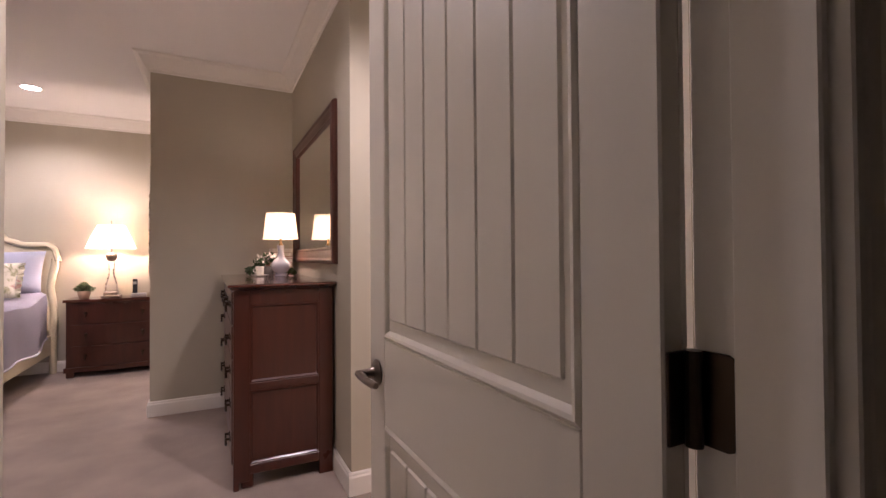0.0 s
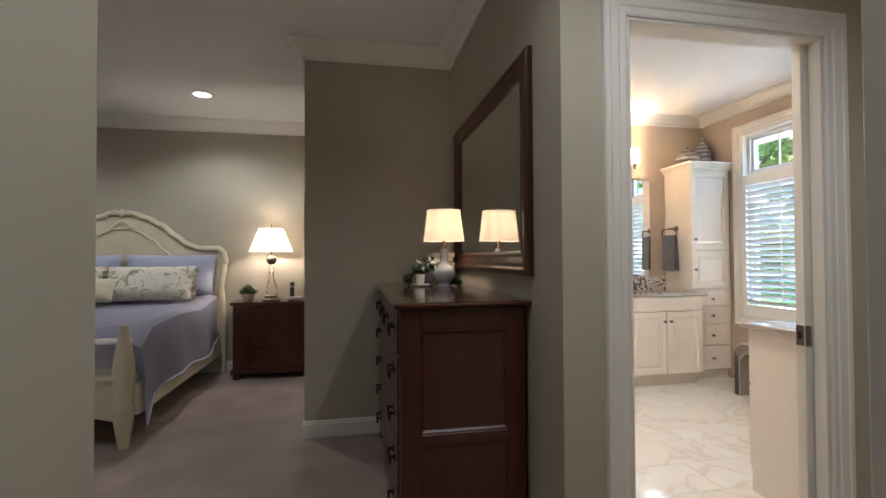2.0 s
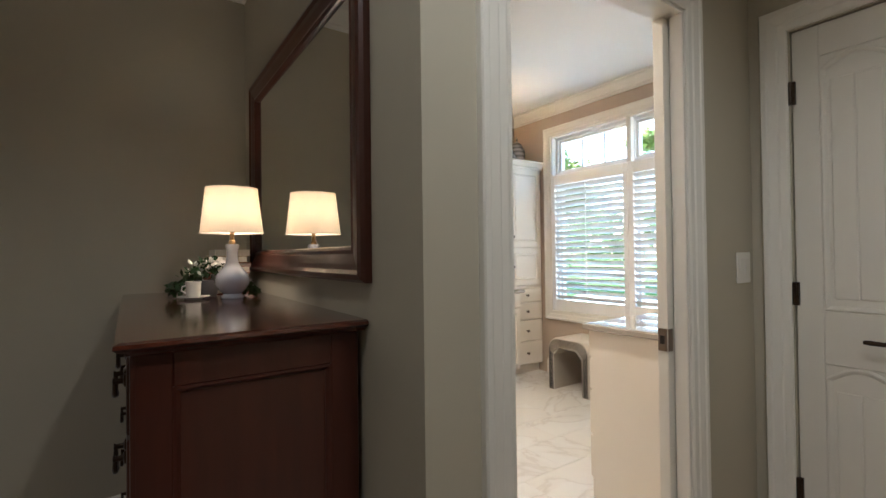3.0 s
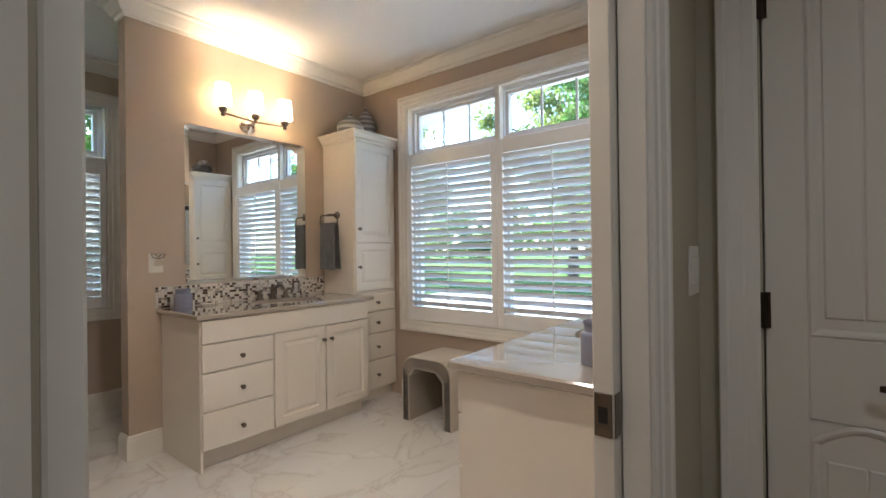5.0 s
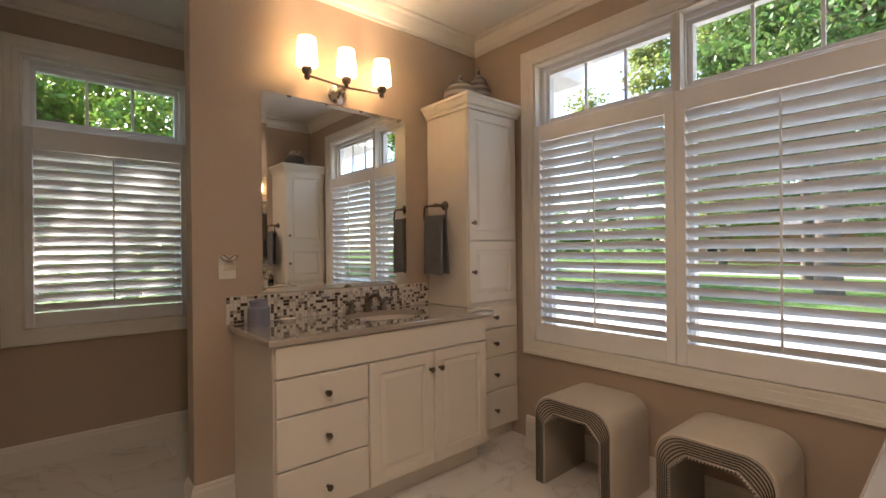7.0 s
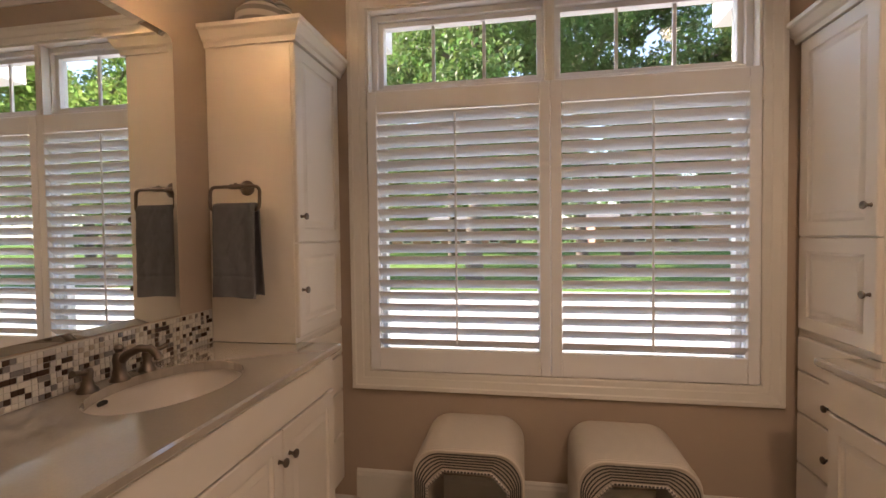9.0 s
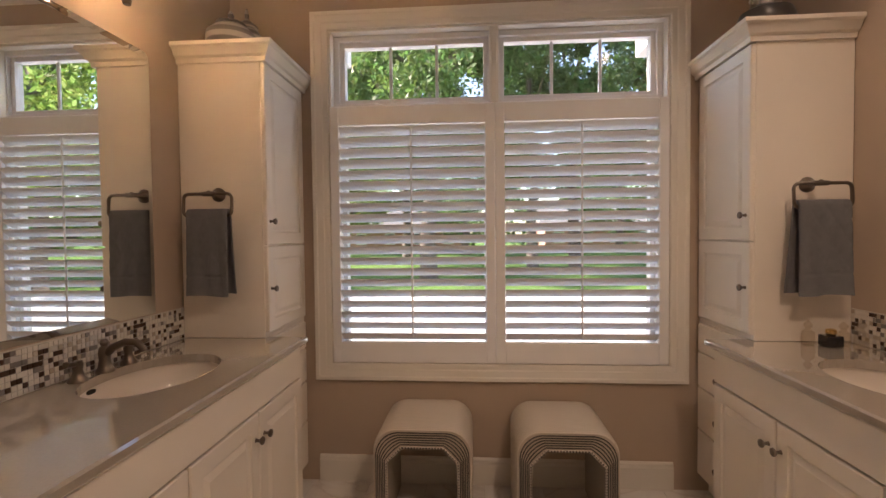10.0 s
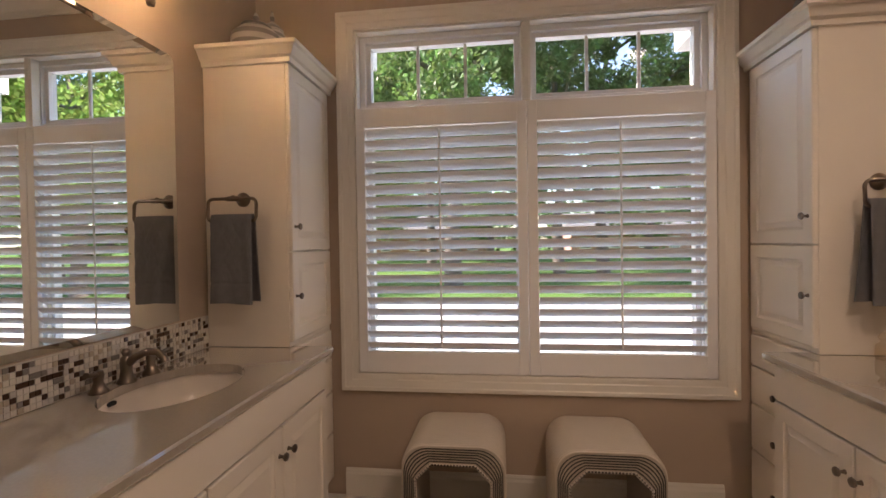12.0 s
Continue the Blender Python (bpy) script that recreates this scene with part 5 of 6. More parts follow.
# ---- dresser and what stands on it ----
def dresser():
    X0, X1, Y0, Y1, T = 0.148, 0.648, 2.705, 4.150, 1.030
    d = thing("dresser", (0.39, 3.45, 0), "dark cherry wood dresser with bail pulls against the wall", "dresser")
    bm = boxes((X0 + 0.012, X1, Y0 + 0.012, Y1 - 0.012, 0.10, T - 0.002))
    part("carcass", bm, CHERRY, d)
    # panelled ends
    for y, s in ((Y0, 1), (Y1, -1)):
        a, b = sorted((y, y + s * 0.014))
        bm = bmesh.new()
        for f in ((X0, X0 + 0.07, 0.04, T - 0.002), (X1 - 0.075, X1, 0.0, T - 0.002), (X0 + 0.07, X1 - 0.075, T - 0.08, T - 0.002), (X0 + 0.07, X1 - 0.075, 0.505, 0.545), (X0 + 0.07, X1 - 0.075, 0.075, 0.125)):
            box(bm, f[0], f[1], a, b, f[2], f[3], 0.003)
        frame_ob = part("end_frame", bm, CHERRY, d)
        for z0, z1 in ((0.125, 0.505), (0.545, T - 0.08)):
            bm = bmesh.new()
            sweep(bm, [(X0 + 0.07, z0), (X1 - 0.075, z0), (X1 - 0.075, z1), (X0 + 0.07, z1)], [(0.0, 0.012), (0.0, 0.002), (0.006, 0.0015), (0.014, 0.009), (0.014, 0.012)], lambda u, v, h, y=y, s=s: (u, y + s * h, v), True)
            part("panel_moulding", bm, CHERRY, frame_ob)
    # corner stiles and feet
    for yy in (Y0, Y1 - 0.05):
        part("corner_stile", boxes((X0 - 0.008, X0 + 0.02, yy + 0.001, yy + 0.049, 0.0, T - 0.003), bevel=0.006, seg=2), CHERRY, d)
    for x in (X0 + 0.03, X1 - 0.06):
        for y in (Y0 + 0.016, Y1 - 0.08):
            bm = bmesh.new()
            box(bm, x, x + 0.06, y, y + 0.06, 0.0, 0.10, 0.008)
            part("foot", bm, CHERRY, d)
    # moulded top
    bm = bmesh.new()
    ring = [(X0, Y0), (X1 + 0.012, Y0), (X1 + 0.012, Y1), (X0, Y1)]
    prof = [(0.0, T), (-0.012, T), (-0.018, T + 0.006), (-0.030, T + 0.012), (-0.036, T + 0.018), (-0.034, T + 0.026), (-0.024, T + 0.030), (0.0, T + 0.030)]
    sweep(bm, [ring[0], ring[1], ring[2], ring[3]], [(d0 if d0 == 0 else d0, h) for d0, h in prof], lambda u, v, h: (min(u, 0.663), v, h), True)
    box(bm, X0, X1 + 0.012, Y0, Y1, T, T + 0.0299)
    part("top", bm, CHERRY_TOP, d, "polished cherry top with a moulded edge")
    # drawers: two small above four wide
    rows = [(0.845, 1.015, 2), (0.665, 0.835, 1), (0.485, 0.655, 1), (0.300, 0.475, 1), (0.115, 0.290, 1)]
    for z0, z1, n in rows:
        w = (Y1 - Y0 - 0.11) / n
        for k in range(n):
            a = Y0 + 0.055 + k * w
            dr = part("drawer", boxes((X0 - 0.014, X0 + 0.012, a + 0.005, a + w - 0.005, z0, z1), bevel=0.006, seg=2), CHERRY, d)
            for yy in ([a + w * 0.24, a + w * 0.76] if n == 2 else [a + 0.16, a + w - 0.16]):
                zc = (z0 + z1) / 2 + 0.012
                bm = bmesh.new()
                for q in (-0.042, 0.042):
                    spun(bm, [(0, 0), (0.017, 0), (0.015, 0.004), (0.007, 0.007), (0.006, 0.020), (0.009, 0.026), (0, 0.028)], (X0 - 0.014, yy + q, zc), (-1, 0, 0), 12)
                pts = [(X0 - 0.036, yy + 0.042 * math.cos(t), zc - 0.043 * math.sin(t) * (1.0 + 0.1 * math.sin(3 * t))) for t in [math.pi * k2 / 10 for k2 in range(11)]]
                tube(bm, pts, [0.0045, 0.005, 0.0055, 0.006, 0.007, 0.0085, 0.007, 0.006, 0.0055, 0.005, 0.0045], 8)
                part("bail_pull", bm, BRONZE, dr, "dark bronze bail pull", True)
    return d


dresser()
DT = 1.0605


def table_lamp():
    x, y, _ = DRESSER_LAMP
    l = thing("table_lamp", (x, y, DT), "pale blue ceramic table lamp with a cream drum shade, lit", "lamp")
    bm = bmesh.new()
    lathe(bm, [(0, 0), (0.042, 0), (0.044, 0.006), (0.040, 0.013), (0.034, 0.020), (0.050, 0.035), (0.064, 0.058), (0.066, 0.075), (0.060, 0.098), (0.040, 0.122), (0.026, 0.140), (0.022, 0.165), (0.022, 0.200), (0.027, 0.212), (0.024, 0.222), (0, 0.222)], x, y, DT, 32)
    part("lamp_base", bm, CERAMIC, l, "", True)
    bm = bmesh.new()
    lathe(bm, [(0, 0.222), (0.013, 0.222), (0.013, 0.235), (0.008, 0.24), (0.008, 0.270), (0.016, 0.275), (0.016, 0.31), (0, 0.31)], x, y, DT, 16)
    part("lamp_neck", bm, BRASS, l, "", True)
    bm = bmesh.new()
    lathe(bm, [(0.120, 1.328), (0.0985, 1.513), (0.0970, 1.513), (0.1185, 1.328), (0.120, 1.328)], x, y, 0, 48)
    sh = part("shade", bm, SHADE1, l, "cream linen drum shade, glowing", True)
    for r, z in ((0.1203, 1.330), (0.0988, 1.511)):
        bm = bmesh.new()
        tube(bm, [(x + r * math.cos(a), y + r * math.sin(a), z) for a in [2 * math.pi * k / 40 for k in range(40)]], 0.0022, 5, closed=True)
        part("shade_rim", bm, SHADE1, sh)


table_lamp()


def leafy(name, centre, spread, count, size, material, parent, seed):
    return leaves(name, [centre], [spread], count, size, material, parent, seed)


iv = thing("ivy_arrangement", (0.42, 3.80, DT), "small green ivy arrangement with white flowers on the dresser", "plant")
bm = bmesh.new()
lathe(bm, [(0, 0), (0.04, 0), (0.05, 0.04), (0.048, 0.07), (0, 0.07)], 0.42, 3.80, DT, 18)
part("pot", bm, DARKPOT, iv, "", True)
leaves("foliage", [(0.36, 3.78, 1.15), (0.43, 3.82, 1.19), (0.50, 3.80, 1.16), (0.30, 3.76, 1.10), (0.55, 3.72, 1.10), (0.58, 3.62, 1.085)], [0.06, 0.07, 0.06, 0.04, 0.04, 0.02], 420, 0.016, IVY, iv, 31)
leaves("blossom", [(0.38, 3.76, 1.19), (0.45, 3.78, 1.215)], [0.05, 0.05], 46, 0.011, CHINA, iv, 32)
cu = thing("teacup", (0.36, 3.60, DT), "white china teacup on a saucer", "cup")
bm = bmesh.new()
lathe(bm, [(0, 0), (0.030, 0), (0.034, 0.004), (0.060, 0.010), (0.061, 0.013), (0.033, 0.008), (0, 0.007)], 0.355, 3.66, DT, 24)
part("saucer", bm, CHINA, cu, "", True)
bm = bmesh.new()
lathe(bm, [(0, 0.009), (0.022, 0.009), (0.026, 0.014), (0.028, 0.06), (0.030, 0.072), (0.028, 0.072), (0.025, 0.018), (0, 0.014)], 0.355, 3.66, DT, 24)
tube(bm, [(0.328, 3.66, DT + 0.058), (0.314, 3.66, DT + 0.052), (0.312, 3.66, DT + 0.036), (0.328, 3.66, DT + 0.026)], 0.003, 6)
part("cup", bm, CHINA, cu, "", True)
zb = DT
rb = random.Random(5)
for k in range(7):
    th = rb.uniform(0.018, 0.036)
    bk = thing("book", (0.52, 3.98, zb), ("worn hardback book lying in a stack on the dresser"), "book", "stack of books")
    w, ln, ox = rb.uniform(0.15, 0.18), rb.uniform(0.20, 0.25), rb.uniform(-0.012, 0.012)
    part("cover", boxes((0.535 - w / 2 + ox, 0.535 + w / 2 + ox, 3.985 - ln / 2, 3.985 + ln / 2, zb, zb + 0.003), (0.535 - w / 2 + ox, 0.535 + w / 2 + ox, 3.985 - ln / 2, 3.985 + ln / 2, zb + th - 0.003, zb + th), (0.535 - w / 2 + ox, 0.535 - w / 2 + ox + 0.003, 3.985 - ln / 2, 3.985 + ln / 2, zb + 0.003, zb + th - 0.003)), BOOKS[(0, 1, 3, 1, 0, 2, 1)[k]], bk)
    part("pages", boxes((0.535 - w / 2 + ox + 0.0035, 0.531 + w / 2 + ox, 3.989 - ln / 2, 3.981 + ln / 2, zb + 0.0032, zb + th - 0.0032)), BOOKS[1], bk)
    zb += th + 0.0005

# framed mirror over the dresser
mr = thing("framed_mirror", (0.64, 3.26, 1.16), "large mirror in a dark cherry frame over the dresser", "mirror")
Y0, Y1, Z0, Z1 = 2.652, 3.99, 1.157, 2.080
bm = bmesh.new()
sweep(bm, [(Y0, Z0), (Y1, Z0), (Y1, Z1), (Y0, Z1)], [(0.0, 0.001), (0.0, 0.020), (0.008, 0.030), (0.022, 0.034), (0.034, 0.028), (0.050, 0.026), (0.078, 0.020), (0.088, 0.022), (0.096, 0.016), (0.100, 0.008), (0.100, 0.001)], lambda u, v, h: (0.667 - h, u, v), True)
part("mirror_frame", bm, CHERRY, mr, "dark moulded cherry frame")
part("mirror_pane", boxes((0.6605, 0.665, Y0 + 0.095, Y1 - 0.095, Z0 + 0.095, Z1 - 0.095)), MIRROR, mr)

# cross, television and switch by the entry
cr = thing("wall_cross", (-0.48, 1.51, 1.39), "slim brass wall cross", "cross")
bm = bmesh.new()
sweep(bm, [(1.504, 1.386), (1.518, 1.386), (1.516, 1.670), (1.502, 1.670)], [(0.0, 0.0), (0.0, 0.012), (0.005, 0.018), (0.0069, 0.018), (0.0069, 0.0)], lambda u, v, h: (-0.494 + h, u, v), True)
part("upright", bm, BRASS, cr)
part("crossbar", boxes((-0.490, -0.474, 1.431, 1.503, 1.592, 1.606), (-0.490, -0.474, 1.517, 1.593, 1.592, 1.606), bevel=0.003), BRASS, cr)
tv = thing("television", (-0.46, 0.90, 1.42), "small flat television on a wall bracket", "television")
part("tv_housing", boxes((-0.462, -0.432, 0.62, 1.122, 1.424, 1.74), bevel=0.006, seg=2), SILVER, tv, "silver television housing")
part("screen", boxes((-0.4325, -0.4295, 0.635, 1.106, 1.452, 1.728)), TVBLACK, tv, "dark blank screen")
part("wall_bracket", boxes((-0.495, -0.462, 0.80, 0.94, 1.50, 1.64)), PHONE, tv)
part("maker_mark", boxes((-0.4320, -0.4314, 0.96, 1.01, 1.434, 1.440)), PLASTIC, tv)
swt = thing("light_switch", (2.196, 2.40, 1.16), "white double rocker light switch", "switch")
part("plate", boxes((2.136, 2.252, 2.394, 2.3995, 1.100, 1.224), bevel=0.002), PLASTIC, swt)
for q in (2.152, 2.200):
    part("rocker", boxes((q, q + 0.036, 2.3905, 2.3938, 1.128, 1.196), bevel=0.002), PLASTIC, swt)


# ---- bed ----
def bed():
    CX, HW, YH, YF = -2.40, 1.005, 6.255, 4.29
    b = thing("bed", (CX, 5.3, 0), "cream painted king bed with a carved arched headboard", "bed")

    def top(u):
        a = abs(u)
        pts = [(0.0, 1.70), (0.10, 1.70), (0.22, 1.655), (0.36, 1.585), (0.50, 1.47), (0.62, 1.375), (0.74, 1.335), (0.86, 1.335), (0.92, 1.335), (0.965, 1.31), (0.995, 1.25), (1.005, 1.17)]
        for (p, q), (r, s) in zip(pts, pts[1:]):
            if p <= a <= r:
                f = (a - p) / (r - p)
                f = f * f * (3 - 2 * f)
                return q + (s - q) * f
        return 1.17
    us = [-HW + 2 * HW * k / 72 for k in range(73)]
    outline = [(CX + u, top(u)) for u in us]
    bm = bmesh.new()
    prism(bm, [(CX - HW * 0.97, 0.45)] + [(x * 1.0, z - 0.03) for x, z in outline[1:-1]] + [(CX + HW * 0.97, 0.45)], lambda u, v, h: (u, h, v), YH - 0.02, YH + 0.03)
    hb = part("headboard", bm, CREAM, b)
    bm = bmesh.new()
    sweep(bm, outline[::-1], [(-0.034, -0.016), (-0.034, 0.022), (-0.020, 0.040), (0.0, 0.046), (0.014, 0.034), (0.018, 0.010), (0.014, -0.016)], lambda u, v, h: (u, YH - h, v))
    part("headboard_rail", bm, CREAM, hb, "carved scrolling top rail")
    bm = bmesh.new()
    inner = [(CX + u * 0.80, top(u) - 0.155) for u in us[6:-6]]
    sweep(bm, inner[::-1], [(-0.012, 0.018), (-0.008, 0.032), (0.004, 0.032), (0.008, 0.018)], lambda u, v, h: (u, YH - h, v))
    part("panel_moulding", bm, CREAM, hb)
    # carved crest
    bm = bmesh.new()
    for sg in (-1, 1):
        pts = [(CX + sg * (0.02 + 0.13 * t), YH - 0.03, 1.70 + 0.045 * math.sin(3.0 * t) - 0.05 * t) for t in [k / 8 for k in range(9)]]
        tube(bm, pts, [0.024 - 0.0018 * k for k in range(9)], 8)
        tube(bm, [(CX + sg * (0.02 + 0.09 * t), YH - 0.028, 1.585 + 0.03 * math.cos(4 * t)) for t in [k / 6 for k in range(7)]], 0.012, 7)
    lathe(bm, [(0, -0.05), (0.03, -0.02), (0.035, 0.02), (0.018, 0.045), (0, 0.055)], CX, YH - 0.03, 1.70, 14, sy=0.5)
    part("crest", bm, CREAM, hb, "carved crest", True)
    for sg in (-1, 1):
        # curved side stile of the headboard
        bm = bmesh.new()
        prof = [(0.975, 0.0), (0.975, 0.40), (0.98, 0.60), (0.965, 0.78), (0.95, 0.90), (0.965, 1.02), (0.985, 1.12), (0.985, 1.20)]
        tube(bm, [(CX + sg * u, YH - 0.005, z) for u, z in prof], [0.032, 0.032, 0.034, 0.036, 0.034, 0.036, 0.036, 0.03], 10)
        part("headboard_post", bm, CREAM, b, "", True)
        # side rail
        rx = CX + sg * 0.945
        part("side_rail", boxes((rx - 0.018, rx + 0.018, YF + 0.03, YH - 0.03, 0.20, 0.40), bevel=0.006, seg=2), CREAM, b)
        # foot post with cabriole leg
        fx = CX + sg * 0.885
        bm = bmesh.new()
        prof = [(0.032, 0.0), (0.036, 0.03), (0.046, 0.10), (0.058, 0.17), (0.060, 0.24), (0.050, 0.30), (0.056, 0.40), (0.066, 0.50), (0.056, 0.60), (0.040, 0.68), (0.030, 0.74), (0.032, 0.775), (0.026, 0.80), (0.0, 0.81)]
        lathe(bm, prof, fx, YF, 0.0, 16, sx=1.0, sy=0.85)
        part("foot_post", bm, CREAM, b, "carved foot post", True)
    bm = bmesh.new()
    n = 24
    low = [(CX - 0.86 + 1.72 * k / n, 0.17 + 0.07 * math.sin(math.pi * k / n) + 0.03 * abs(math.sin(3 * math.pi * k / n))) for k in range(n + 1)]
    prism(bm, low + [(CX + 0.86, 0.44), (CX - 0.86, 0.44)], lambda u, v, h: (u, h, v), YF - 0.02, YF + 0.02)
    ft = part("footboard", bm, CREAM, b)
    part("footboard_rail", boxes((CX - 0.86, CX + 0.86, YF - 0.035, YF + 0.035, 0.44, 0.475), bevel=0.01, seg=2), CREAM, ft)
    part("mattress", boxes((CX - 0.92, CX + 0.92, YF + 0.06, YH - 0.03, 0.30, 0.70), bevel=0.05, seg=3), CHINA, b)
    # quilt: a soft grid draped over the mattress
    q = thing("quilt", (CX, 5.2, 0.66), "pale lavender quilt draped over the bed", "quilt")
    bm = bmesh.new()
    nu, nv = 60, 44
    half = 0.95
    rows = []
    for j in range(nv + 1):
        v = j / nv
        y = YF + 0.055 + v * (YH - YF - 0.24)
        line = []
        for i in range(nu + 1):
            s = (i / nu * 2 - 1) * (half + 0.42)
            a, sg = abs(s), (1 if s > 0 else -1)
            crown_z = 0.765 + 0.035 * math.sin(math.pi * min(1, v * 1.2)) + 0.12 * max(0, v - 0.72) * 3
            crown_z += 0.006 * noise.noise(Vector((s * 3.5, y * 3.5, 1.0)))
            foot = 0.10 * max(0.0, 1 - v * 9)
            if a <= half - 0.05:
                x, z = CX + s, crown_z - foot
            else:
                t = a - (half - 0.05)
                bend = min(1.0, t / 0.10)
                drop = max(0.0, t - 0.05)
                hem = 0.42 - 0.10 * math.sin(v * 2.8 + 0.4)
                x = CX + sg * (half - 0.05 + 0.075 * math.sin(bend * math.pi / 2) + 0.022 * math.sin(y * 9.0 + sg) * min(1, drop * 4) + 0.03 * drop)
                z = crown_z - foot - 0.05 * (1 - math.cos(bend * math.pi / 2)) - drop * (1.02 + 0.30 * max(0, 0.25 - v) * 2)
            line.append(bm.verts.new((x, y, max(z, 0.09))))
        rows.append(line)
    for j in range(nv):
        for i in range(nu):
            bm.faces.new((rows[j][i], rows[j][i + 1], rows[j + 1][i + 1], rows[j + 1][i]))
    foot_edge = [bm.verts.new((v.co.x, v.co.y - 0.004, max(0.10, min(v.co.z, 0.70) - 0.16))) for v in rows[0]]
    for i in range(nu):
        bm.faces.new((rows[0][i], rows[0][i + 1], foot_edge[i + 1], foot_edge[i]))
    hems = [[line[k].co.copy() for line in rows] for k in (0, nu)]
    bmesh.ops.solidify(bm, geom=bm.faces[:], thickness=0.014)
    part("quilt_cloth", bm, LAV, q, "", True)
    for pts in hems:
        bm = bmesh.new()
        tube(bm, pts, 0.009, 6)
        part("quilt_hem", bm, LAV, q, "", True)


bed()


def pillow(name, centre, w, h, t, tilt, turn, material, label, ruffle=False):
    p = thing(name, centre, label, "pillow", "pillows on the bed")
    bm = bmesh.new()
    n = 16
    sides = []
    for sg in (1, -1):
        g = []
        for j in range(n + 1):
            for i in range(n + 1):
                u, v = i / n * 2 - 1, j / n * 2 - 1
                d = (1 - u ** 4) * (1 - v ** 4)
                g.append(bm.verts.new((u * w / 2 * (1 - 0.04 * (1 - v * v)), sg * t / 2 * max(0, d) ** 0.55 + 0.004 * noise.noise(Vector((u * 3, v * 3, sg + w))), v * h / 2 * (1 - 0.05 * (1 - u * u)))))
        sides.append(g)
        for j in range(n):
            for i in range(n):
                k = j * (n + 1) + i
                bm.faces.new((g[k], g[k + 1], g[k + n + 2], g[k + n + 1]))
    bmesh.ops.remove_doubles(bm, verts=bm.verts, dist=0.006)
    m = Matrix.Translation(centre) @ pose(0, 0, 0, tilt, 0, turn)
    for v in bm.verts:
        v.co = m @ v.co
    part("pillow_case", bm, material, p, "", True)
    if ruffle:
        for sg in (-1, 1):
            bm = bmesh.new()
            a = []
            b = []
            for k in range(25):
                z = (k / 24 - 0.5) * h * 0.96
                a.append(bm.verts.new(m @ Vector((sg * w * 0.485, 0.0, z))))
                b.append(bm.verts.new(m @ Vector((sg * (w * 0.485 + 0.045), 0.014 * math.sin(k * 1.7), z * 1.05))))
            for k in range(24):
                bm.faces.new((a[k], a[k + 1], b[k + 1], b[k]))
            bmesh.ops.solidify(bm, geom=bm.faces[:], thickness=0.004)
            part("ruffle", bm, FLORAL, p)


pillow("pillow", (-1.90, 6.12, 1.06), 0.86, 0.46, 0.20, -20, 0, PILLOWBLUE, "large blue grey sham leaning on the headboard")
pillow("pillow", (-2.80, 6.12, 1.06), 0.86, 0.46, 0.20, -20, 0, PILLOWBLUE, "large blue grey sham leaning on the headboard")
pillow("pillow", (-1.98, 5.84, 0.995), 0.78, 0.36, 0.17, -24, 0, FLORAL, "cream floral pillow with a ruffled edge", True)
pillow("pillow", (-2.75, 5.86, 0.995), 0.74, 0.36, 0.17, -24, 0, FLORAL, "cream floral pillow with a ruffled edge", True)
pillow("pillow", (-2.42, 5.62, 0.945), 0.46, 0.24, 0.13, -30, 4, CREAM, "small plain cream lumbar pillow")


